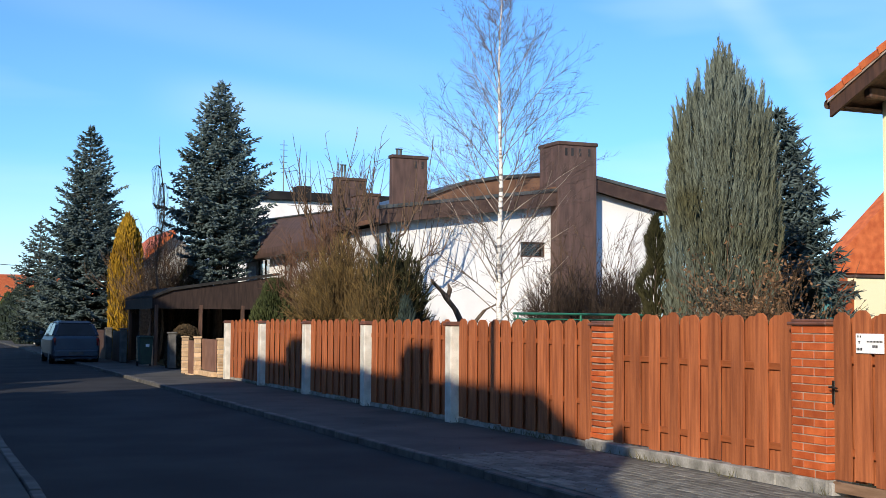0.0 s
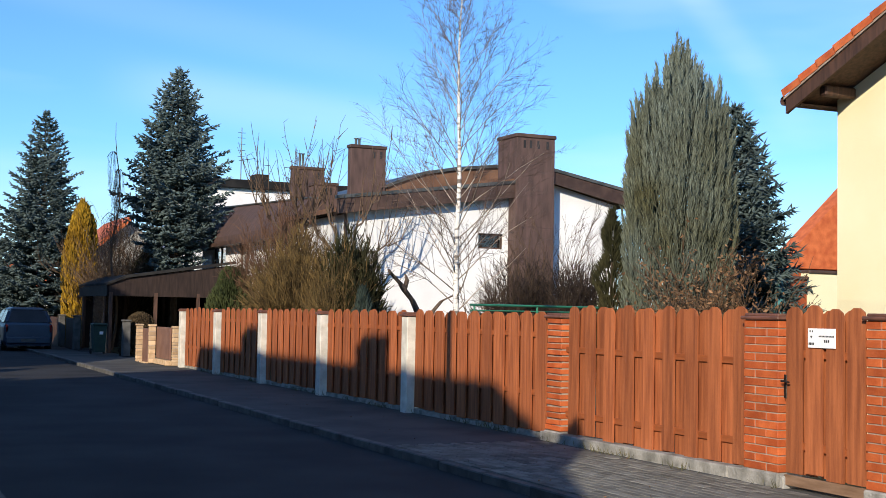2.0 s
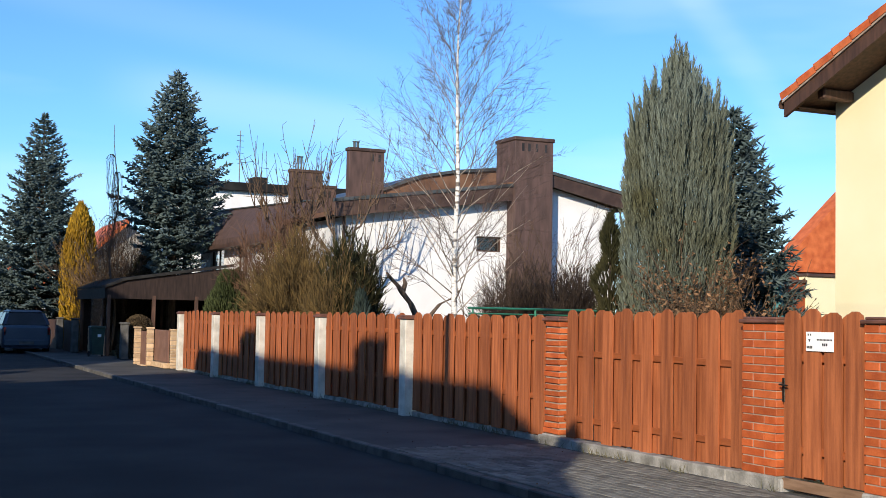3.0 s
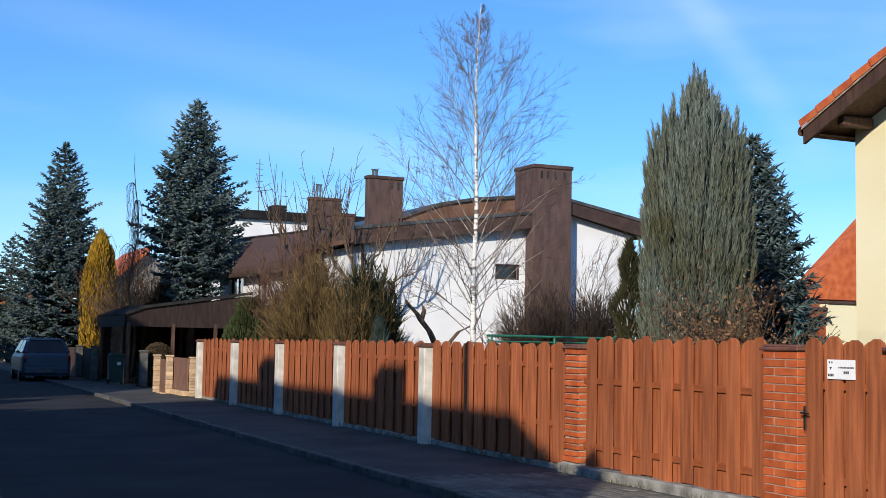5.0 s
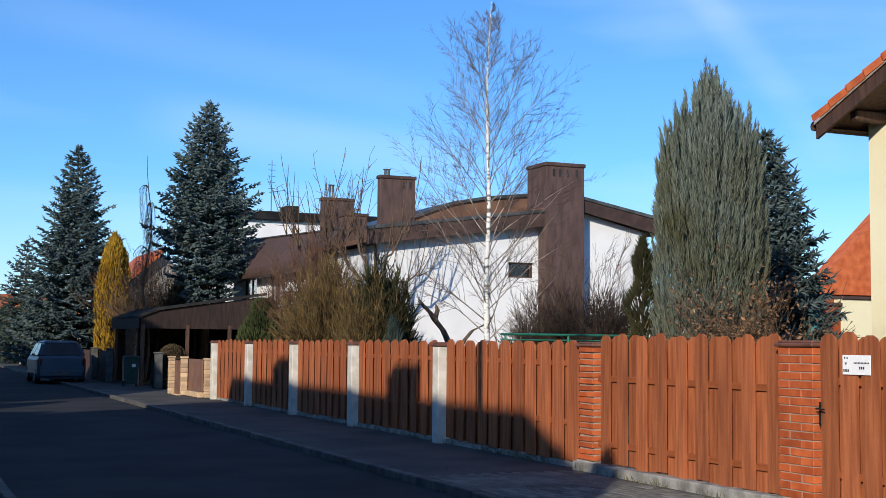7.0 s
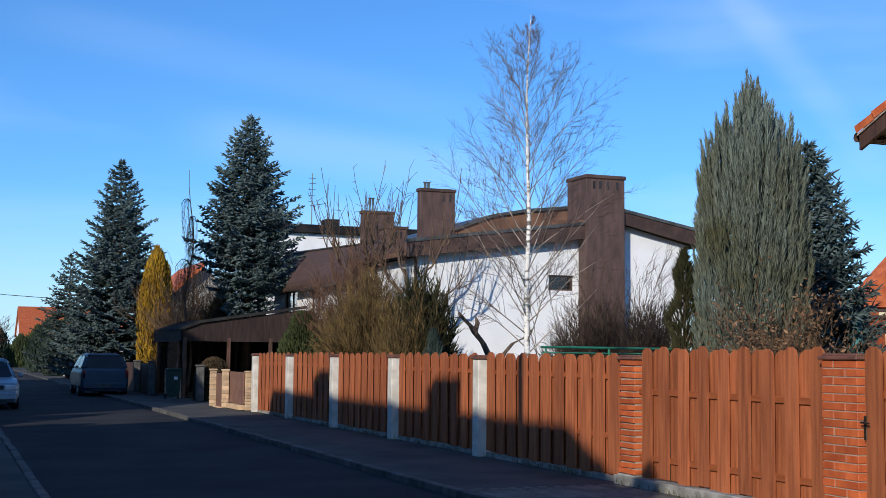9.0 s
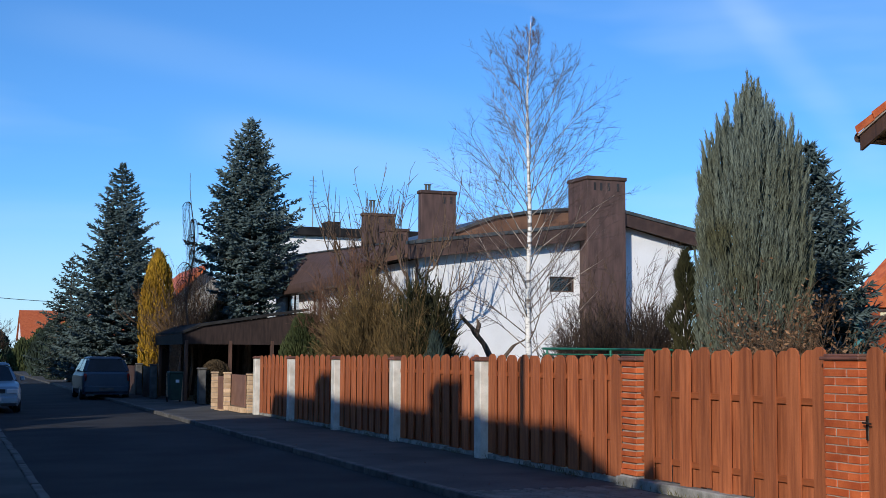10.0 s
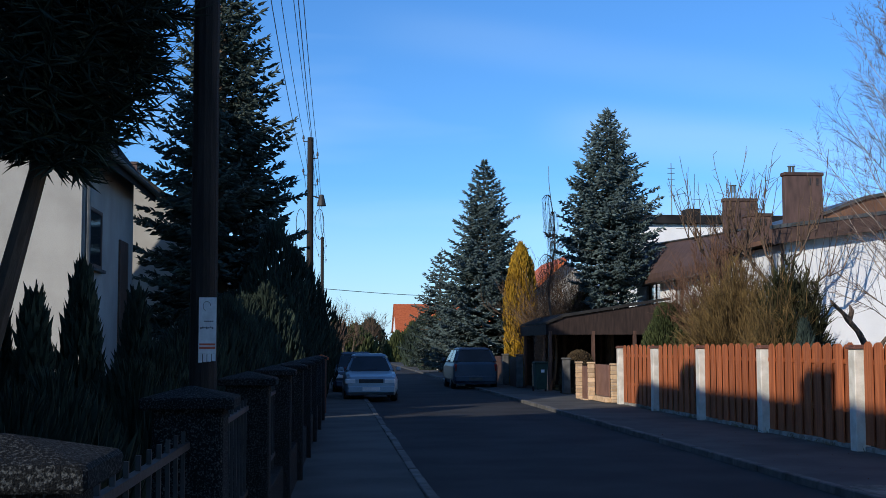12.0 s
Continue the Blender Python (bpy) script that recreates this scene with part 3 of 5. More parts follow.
def garden_gate():
    gate = empty("garden_gate", "reddish-brown stained wooden garden gate with a latch", "gate", at=(7.86, 8.745, 0))
    w = board_mesh("board", 0.215, 1.53, 0.022)
    bk = board_mesh("board", 0.2, 1.51, 0.02)
    for i, y in enumerate((0.4, 0.135, -0.135, -0.4)):
        share("board", w, pose(-0.033, y, 0.14 + 0.02 * math.sin(i * 2.0)), gate)
    for y in (0.27, 0.0, -0.27):
        share("board", bk, pose(0.033, y, 0.13), gate)
    part("rail", boxes(((-0.02, -0.52, 0.36), (0.02, 0.52, 0.43)), bevel=0.004), RAIL, gate)
    part("rail", boxes(((-0.02, -0.52, 1.2), (0.02, 0.52, 1.27)), bevel=0.004), RAIL, gate)
    part("bottom_board", boxes(((-0.05, -0.53, 0.02), (-0.02, 0.53, 0.12)), bevel=0.006), OLDWOOD, gate)
    latch = part("latch_plate", boxes(((-0.055, 0.49, 0.82), (-0.044, 0.525, 1.04)), bevel=0.003), STEEL, gate)
    part("handle", tubes([(-0.05, 0.51, 0.98, -0.1, 0.51, 0.98, 0.009, 0.009), (-0.1, 0.51, 0.98, -0.1, 0.4, 0.975, 0.009, 0.008)], 8), STEEL, latch)
    return gate


garden_gate()

dog_sign = empty("warning_sign", "small white enamel warning sign with black lettering on the gate", "sign", at=(7.805, 8.76, 1.3))
part("plate", boxes(((-0.006, -0.178, 0), (0, 0.178, 0.175)), bevel=0.002), SIGN, dog_sign)
tagged(part("emblem", boxes(((-0.008, 0.108, 0.14), (-0.0062, 0.122, 0.158)), ((-0.008, 0.14, 0.14), (-0.0062, 0.154, 0.158)), ((-0.008, 0.118, 0.1), (-0.0062, 0.146, 0.108)), ((-0.008, 0.126, 0.086), (-0.0062, 0.138, 0.1)), *[((-0.008, 0.095 + 0.019 * q, 0.025), (-0.0062, 0.109 + 0.019 * q, 0.048)) for q in range(4)]), INK, dog_sign), kind="stuff")
part("lettering", boxes(*[((-0.008, -0.16 + 0.018 * q, 0.098), (-0.0062, -0.148 + 0.018 * q, 0.112)) for q in range(11)], *[((-0.008, -0.1 + 0.024 * q, 0.05), (-0.0062, -0.083 + 0.024 * q, 0.074)) for q in range(3)]), INK, dog_sign)

# ---- terrace house with chimneys ----
house = empty("terrace_house", "white rendered terrace house with brown fascias and tall chimneys", "house", "terrace houses", (0, 0, 0))
GY = 34.0
win = (16.9, 17.77, 3.55, 4.02)
gable = wall_with_holes('x', GY, 0.3, 12.65, 21.8, 0, 4.4, [win])
part("gable_wall", gable, WHITEWALL, house)
part("gable_upper", prism([(12.65, 4.4), (21.8, 4.4), (21.8, 5.1), (18.6, 5.85), (12.65, 4.6)], "y", GY, GY + 0.3), WHITEWALL, house)
part("front_wall", wall_with_holes('y', 12.65, 0.3, GY + 0.3, 51.0, 0, 4.4, [(47.3, 49.4, 2.9, 4.1), (44.0, 45.5, 2.9, 4.1)]), WHITEWALL, house)
part("side_wall", boxes(((21.5, GY + 0.3, 0), (21.8, 51, 5.1))), WHITEWALL, house)
wd = part("window", boxes(((win[0], GY + 0.12, win[2]), (win[1], GY + 0.18, win[2] + 0.05)), ((win[0], GY + 0.12, win[3] - 0.05), (win[1], GY + 0.18, win[3])), ((win[0], GY + 0.12, win[2]), (win[0] + 0.05, GY + 0.18, win[3])), ((win[1] - 0.05, GY + 0.12, win[2]), (win[1], GY + 0.18, win[3]))), WINFRAME, house)
part("pane", boxes(((win[0] + 0.04, GY + 0.14, win[2] + 0.04), (win[1] - 0.04, GY + 0.15, win[3] - 0.04))), GLASS, wd)
part("interior", boxes(((win[0] - 0.2, GY + 0.6, win[2] - 0.2), (win[1] + 0.2, GY + 0.62, win[3] + 0.2))), DARK, house)
# roof over the gable: low on the street side, ridge by the chimney
part("roof_street_side", prism([(12.2, 4.42), (18.6, 5.72), (18.6, 5.85), (12.2, 4.55)], "y", GY - 0.35, 38.6), BROWNROOF, house)
part("roof_street_side", prism([(13.3, 4.64), (18.6, 5.72), (18.6, 5.85), (13.3, 4.77)], "y", 38.6, 50.8), BROWNROOF, house)
part("roof_garden_side", prism([(18.6, 5.85), (22.3, 5.05), (22.3, 5.2), (18.6, 6.0)], "y", GY - 0.35, 50.8), BROWNROOF, house)
part("fascia_street_side", prism([(12.2, 4.36), (18.0, 5.14), (18.0, 5.56), (12.2, 4.78)], "y", GY - 0.4, GY - 0.352), FASCIA, house)
part("fascia_garden_side", prism([(19.2, 5.65), (22.4, 4.98), (22.4, 5.42), (19.2, 6.02)], "y", GY - 0.4, GY - 0.352), FASCIA, house)
part("flashing", prism([(12.15, 4.781), (18.0, 5.561), (18.0, 5.66), (12.15, 4.88)], "y", GY - 0.44, GY - 0.3), FLASH, house)
part("flashing", prism([(19.2, 6.021), (22.45, 5.421), (22.45, 5.52), (19.2, 6.12)], "y", GY - 0.44, GY - 0.3), FLASH, house)


def chimney(x0, x1, y0, y1, z0, z1, slots, parent):
    """Slots: how far along the face each dark block, drawn as a narrow flue opening, stands."""
    body = part("chimney", boxes(((x0, y0, z0), (x1, y1, z1 - 0.12)), bevel=0.01), BROWN, parent)
    part("crown", boxes(((x0 - 0.04, y0 - 0.04, z1 - 0.12), (x1 + 0.04, y1 + 0.04, z1)), bevel=0.02), FASCIA, body)
    # No holes are cut: dark blocks stand in for the shade inside the flues.
    for q in slots:
        c = x0 + (x1 - x0) * q
        part("flue_opening", boxes(((c - 0.04, y0 - 0.012, z1 - 0.44), (c + 0.04, y0 + 0.05, z1 - 0.2))), DARK, body)
    return body


chimney(17.92, 19.25, GY - 0.5, GY + 0.75, 0, 7.1, (0.2, 0.36, 0.56, 0.8), house)
chimney(14.97, 16.26, 40, 40.3, 4.6, 7.3, (0.66, 0.86), house)
chimney(14.52, 15.75, 45, 45.3, 4.6, 7.02, (0.84,), house)
chimney(14.75, 15.6, 43, 43.7, 4.6, 6.25, (0.3, 0.5, 0.7), house)
part("flue_pipe", tubes([(14.84, 45.15, 7.0, 14.84, 45.15, 7.3, 0.035, 0.035)], 8), FLASH, house)
part("flue_pipe", tubes([(14.96, 45.15, 7.0, 14.96, 45.15, 7.3, 0.035, 0.035)], 8), FLASH, house)
for fx, fy, fz in ((15.2, 40.15, 7.3), (15.32, 40.15, 7.3), (14.84, 45.15, 7.3), (14.96, 45.15, 7.3)):
    part("flue_pipe", tubes([(fx, fy, fz - 0.05, fx, fy, fz + 0.2, 0.045, 0.045), (fx, fy, fz + 0.2, fx, fy, fz + 0.23, 0.075, 0.075)], 10), FLASH, house)
part("downpipe", tubes([(12.58, GY - 0.06, 0, 12.58, GY - 0.06, 4.4, 0.05, 0.05)], 8), FASCIA, house)
# mansard front of the row, brown
mansard = loft([[(12.2, 38.6, 4.1), (12.2, 38.6, 4.3), (13.1, 38.6, 5.22), (13.4, 38.6, 5.22), (12.75, 38.6, 4.1)],
                [(12.2, 52.6, 4.1), (12.2, 52.6, 4.3), (13.1, 51.0, 5.72), (13.4, 51.0, 5.72), (12.75, 52.6, 4.1)]])
part("mansard", mansard, BROWN, house)
part("mansard_flashing", loft([[(13.05, 38.6, 5.224), (13.45, 38.6, 5.224), (13.45, 38.6, 5.27), (13.05, 38.6, 5.27)], [(13.05, 51.0, 5.724), (13.45, 51.0, 5.724), (13.45, 51.0, 5.77), (13.05, 51.0, 5.77)]]), FLASH, house)
part("front_fascia", boxes(((12.1, 38.6, 3.95), (12.64, 51, 4.098))), FASCIA, house)
part("upper_block", prism([(16.3, 4.9), (16.3, 5.85), (17.0, 6.15), (17.7, 6.4), (19.0, 6.65), (20.8, 6.85), (22.0, 6.4), (22.0, 4.9)], "y", 40, 50), BROWNROOF, house)
part("upper_flashing", prism([(16.25, 5.86), (17.0, 6.16), (17.7, 6.41), (19.0, 6.66), (20.8, 6.86), (20.8, 6.97), (19.0, 6.77), (17.7, 6.52), (17.0, 6.27), (16.25, 5.97)], "y", 39.9, 50), FLASH, house)
for (a, b) in ((47.3, 49.4), (44.0, 45.5)):
    w2 = part("window", boxes(((12.75, a, 2.9), (12.82, a + 0.07, 4.1)), ((12.75, b - 0.07, 2.9), (12.82, b, 4.1)), ((12.75, a, 2.9), (12.82, b, 2.97)), ((12.75, a, 4.03), (12.82, b, 4.1)), ((12.75, (a + b) / 2 - 0.04, 2.9), (12.82, (a + b) / 2 + 0.04, 4.1))), WINFRAME, house)
    part("pane", boxes(((12.77, a + 0.05, 2.95), (12.78, b - 0.05, 4.05))), GLASS, w2)
    part("interior", boxes(((13.3, a - 0.2, 2.7), (13.32, b + 0.2, 4.3))), CURTAIN, house)

# ---- cream house on the corner plot: its gable faces the street ----
cream = empty("cream_house", "cream rendered house with an orange clay tile roof", "house", at=(0, 0, 0))
CX, CYF, CYN = 12.0, 13.17, 2.2
RY, RZ, EZ = (CYF + CYN) / 2, 6.92, 4.56
part("gable_wall", prism([(CYN, 0), (CYF, 0), (CYF, EZ), (RY, RZ - 0.1), (CYN, EZ)], "x", CX, CX + 0.3), YELLOW, cream)
part("far_wall", boxes(((CX + 0.3, CYF - 0.3, 0), (21, CYF, EZ))), YELLOW, cream)
part("near_wall", boxes(((CX + 0.3, CYN, 0), (21, CYN + 0.3, EZ))), YELLOW, cream)
VX = 11.35
k = (RZ - EZ) / (CYF - RY)
ye, yn = CYF + 0.21, CYN - 0.21
ze = EZ - 0.21 * k
part("roof_deck", prism([(ye, ze), (ye, ze + 0.12), (RY, RZ + 0.12), (yn, ze + 0.12), (yn, ze), (RY, RZ)], "x", VX, 21.5), DARKWOOD, cream)
part("barge_board", prism([(ye + 0.02, ze - 0.12), (ye + 0.02, ze + 0.07), (RY, RZ + 0.07), (RY, RZ - 0.12)], "x", VX - 0.05, VX - 0.003), DARKWOOD, cream)
part("barge_board", prism([(yn - 0.02, ze - 0.1), (yn - 0.02, ze + 0.13), (RY, RZ + 0.13), (RY, RZ - 0.12)], "x", VX - 0.05, VX - 0.003), DARKWOOD, cream)
part("verge_trim", prism([(ye + 0.03, ze + 0.071), (ye + 0.03, ze + 0.1), (RY, RZ + 0.1), (RY, RZ + 0.071)], "x", VX - 0.08, VX - 0.003), MORTAR, cream, "pale verge mortar line")
for yy in (CYF - 0.3, CYF - 2.1, CYF - 4.2):
    zz = EZ + k * (CYF - yy) - 0.16
    part("purlin", boxes(((VX + 0.12, yy - 0.07, zz), (CX - 0.002, yy + 0.07, zz + 0.14)), bevel=0.02), DARKWOOD, cream)
part("soffit", boxes(((VX + 0.02, CYF + 0.003, ze - 0.03), (21, ye - 0.02, ze - 0.004))), DARKWOOD, cream)
part("gutter", tubes([(VX - 0.06, ye + 0.06, ze + 0.06, 21.5, ye + 0.06, ze + 0.04, 0.065, 0.065)], 10), FASCIA, cream)
tile_data = bpy.data.meshes.new("roof_tile")
tb = bmesh.new()
prof = [(0, 0.0), (0.06, 0.022), (0.12, 0.03), (0.18, 0.022), (0.24, 0.0), (0.3, -0.008)]
for i in range(len(prof) - 1):
    (p, zp), (q, zq) = prof[i], prof[i + 1]
    vs = [tb.verts.new(v) for v in ((p, 0, zp + 0.03), (q, 0, zq + 0.03), (q, 0.42, zq), (p, 0.42, zp), (p, 0, zp - 0.01), (q, 0, zq - 0.01))]
    tb.faces.new((vs[0], vs[1], vs[2], vs[3]))
    tb.faces.new((vs[0], vs[4], vs[5], vs[1]))
    if i == 0:
        ends = [tb.verts.new(v) for v in ((0, 0, 0.03), (0, 0.38, 0.012), (0, 0.38, -0.09), (0, 0, -0.08))]
        tb.faces.new(ends)
tb.to_mesh(tile_data)
tb.free()
tile_data.materials.append(TILE)
slope = math.degrees(math.atan(k))
run = math.hypot(ye - RY, RZ - ze)
for r in range(int(run / 0.36)):
    for c in range(9):
        d = r * 0.36
        share("roof_tile", tile_data, pose(VX - 0.09 + c * 0.3, ye + 0.06 - d * math.cos(radians(slope)), ze + 0.18 + d * math.sin(radians(slope)), 1.2 - slope, 0, 0) @ Matrix.Diagonal((1, -1, 1, 1)), cream)
lowwall = empty("garden_house_wall", "low cream rendered wall joined to a brick wall", "wall", at=(0, 0, 0))
part("cream_part", boxes(((19.2, 22, 0), (23.0, 22.25, 2.6)), bevel=0.01), YELLOW, lowwall)
part("brick_part", boxes(((17.9, 22.02, 0), (19.19, 22.25, 2.45)), bevel=0.01), BRICK, lowwall)
part("coping", boxes(((17.8, 21.95, 2.451), (19.19, 22.3, 2.52)), ((19.19, 21.95, 2.601), (23.0, 22.3, 2.67)), bevel=0.01), FASCIA, lowwall)

# ---- brick outbuilding with a red roof ----
shed = empty("outbuilding", "brick outbuilding with a red tiled roof behind the garden", "outbuilding", at=(0, 0, 0))
part("wall", boxes(((22.0, 26, 0), (34, 26.3, 2.9))), BRICK, shed)
part("roof", prism([(21.5, 2.9), (25.6, 6.6), (30, 6.6), (34.5, 2.9)], "y", 25.8, 26.35), TILE, shed)

# ---- carport ----
port = empty("carport", "black felted carport with dark timber posts and lattice", "carport", at=(0, 0, 0))
PY = 44.0
part("roof", prism([(7.6, 2.34), (8.25, 2.6), (12.1, 3.2), (12.1, 3.3), (8.25, 2.7), (7.6, 2.42)], "y", PY - 0.15, PY + 6), DARKROOF, port)
part("side_panel", prism([(7.67, 1.97), (11.9, 1.97), (11.9, 3.14), (8.25, 2.57), (7.67, 2.34)], "y", PY - 0.05, PY), PORTWOOD, port)
# The sheet at x 12 is added to keep the carport's inside dark.
part("back_wall", boxes(((7.8, PY + 6.0, 0), (12.0, PY + 6.08, 2.3)), ((12.0, PY, 0), (12.06, PY + 6.08, 2.3))), PORTWOOD, port)
part("front_panel", boxes(((7.61, PY, 1.97), (7.67, PY + 6, 2.33))), PORTWOOD, port)
for x in (7.75, 9.3, 10.8):
    part("post", boxes(((x - 0.06, PY - 0.06, 0), (x + 0.06, PY + 0.06, 2.1)), bevel=0.008), DARKWOOD, port)
    part("post", boxes(((x - 0.06, PY + 5.6, 0), (x + 0.06, PY + 5.72, 2.1)), bevel=0.008), DARKWOOD, port)
part("post", boxes(((7.6, PY + 5.0, 0), (7.68, PY + 5.08, 2.0)), bevel=0.006), DARKWOOD, port)
lat = part("lattice", boxes(((7.62, PY + 0.45, 1.0), (7.66, PY + 0.5, 2.0)), ((7.62, PY + 2.75, 1.0), (7.66, PY + 2.8, 2.0)), ((7.62, PY + 0.45, 0.98), (7.66, PY + 2.8, 1.02)), ((7.62, PY + 0.45, 1.96), (7.66, PY + 2.8, 2.0))), DARKWOOD, port)
for i in range(9):
    for s in (1, -1):
        y = PY + 0.5 + 0.15 + i * 0.25
        a, b = (y - 0.5 * s, 1.02), (y + 0.5 * s, 1.98)
        lo_, hi_ = PY + 0.5, PY + 2.75
        cutted = []
        for q, z in (a, b):
            c = min(max(q, lo_), hi_)
            cutted.append((c, z if c == q else a[1] + (b[1] - a[1]) * (c - a[0]) / (b[0] - a[0])))
        (ya, za), (yb, zb) = cutted
        part("slat", tubes([(7.64 + 0.012 * s, ya, za, 7.64 + 0.012 * s, yb, zb, 0.02, 0.02)], 4), OLDWOOD, lat)
plinth_wall = empty("carport_wall", "low sandstone wall under the carport lattice", "wall", at=(7.64, PY + 1.6, 0))
part("core", boxes(((-0.09, -1.2, -0.02), (0.09, 1.2, 0.96)), bevel=0.01), MORTAR, plinth_wall)
rngw = random.Random(3)
for course in range(6):
    y = -1.2
    while y < 1.1:
        w = min(rngw.uniform(0.25, 0.5), 1.2 - y)
        part("stone", boxes(((-0.105, y + 0.008, course * 0.16 + 0.008), (0.0, y + w - 0.008, course * 0.16 + 0.152)), bevel=0.012), SAND, plinth_wall)
        y += w

# ---- stone gateway ----
def stone_post(x, y, h, w, label):
    post = empty("stone_post", label, "gate post", "sandstone gate posts", (x, y, 0))
    rng = random.Random(int(y * 7))
    z = 0.0
    part("core", boxes(((-w / 2 + 0.01, -w / 2 + 0.01, 0), (w / 2 - 0.01, w / 2 - 0.01, h))), MORTAR, post)
    while z < h - 0.06:
        c = min(rng.uniform(0.07, 0.15), h - z - 0.01)
        s = rng.uniform(0.35, 0.65)
        part("stone", boxes(((-w / 2, -w / 2, z + 0.006), (w / 2, -w / 2 + w * s - 0.008, z + c - 0.006)), bevel=0.01), SAND, post)
        part("stone", boxes(((-w / 2, -w / 2 + w * s, z + 0.006), (w / 2, w / 2, z + c - 0.006)), bevel=0.01), SAND, post)
        z += c
    part("coping", boxes(((-w / 2 - 0.02, -w / 2 - 0.02, h), (w / 2 + 0.02, w / 2 + 0.02, h + 0.05)), bevel=0.012), SAND, post)
    return post


stone_post(7.4, 37.1, 1.05, 0.18, "sunlit beige sandstone gate post")
stone_post(7.55, 36.05, 1.05, 0.18, "sunlit beige sandstone gate post beside the brown panel")
stone_post(7.8, 34.15, 1.03, 0.18, "beige sandstone gate post beside the concrete post")
panel = empty("gate_panel", "brown metal gate panel between the sandstone posts", "gate", at=(7.68, 35.1, 0))
part("sheet", boxes(((-0.02, -0.87, 0.16), (0.02, 0.87, 1.04)), bevel=0.004), BROWNDOOR, panel)
part("sill", boxes(((-0.12, -0.82, 0), (0.12, 0.82, 0.14)), bevel=0.01), SAND, panel)
panel2 = empty("wicket_panel", "brown metal wicket between two sandstone posts", "gate", at=(7.48, 36.55, 0))
part("sheet", boxes(((-0.02, -0.38, 0.02), (0.02, 0.38, 0.98)), bevel=0.004), BROWNDOOR, panel2)
part("threshold", boxes(((-0.1, -0.4, -0.02), (0.1, 0.4, 0.018))), SAND, panel2)


# ---- cars ----
def wheel(parent, x, y, r=0.31, w=0.2):
    bm = bmesh.new()
    bmesh.ops.create_cone(bm, cap_ends=True, segments=24, radius1=r, radius2=r, depth=w)
    bmesh.ops.rotate(bm, cent=(0, 0, 0), matrix=Matrix.Rotation(math.pi / 2, 3, 'Y'), verts=bm.verts)
    bmesh.ops.bevel(bm, geom=[e for e in bm.edges if abs(e.verts[0].co.x - e.verts[1].co.x) < 1e-4], offset=0.03, segments=2, affect='EDGES')
    bmesh.ops.translate(bm, vec=(x, y, r), verts=bm.verts)
    ty = part("wheel", bm, TYRE, parent)
    bm = bmesh.new()
    bmesh.ops.create_cone(bm, cap_ends=True, segments=16, radius1=r * 0.6, radius2=r * 0.5, depth=w + 0.02)
    bmesh.ops.rotate(bm, cent=(0, 0, 0), matrix=Matrix.Rotation(math.pi / 2, 3, 'Y'), verts=bm.verts)
    bmesh.ops.translate(bm, vec=(x, y, r), verts=bm.verts)
    part("rim", bm, LAMP, ty)


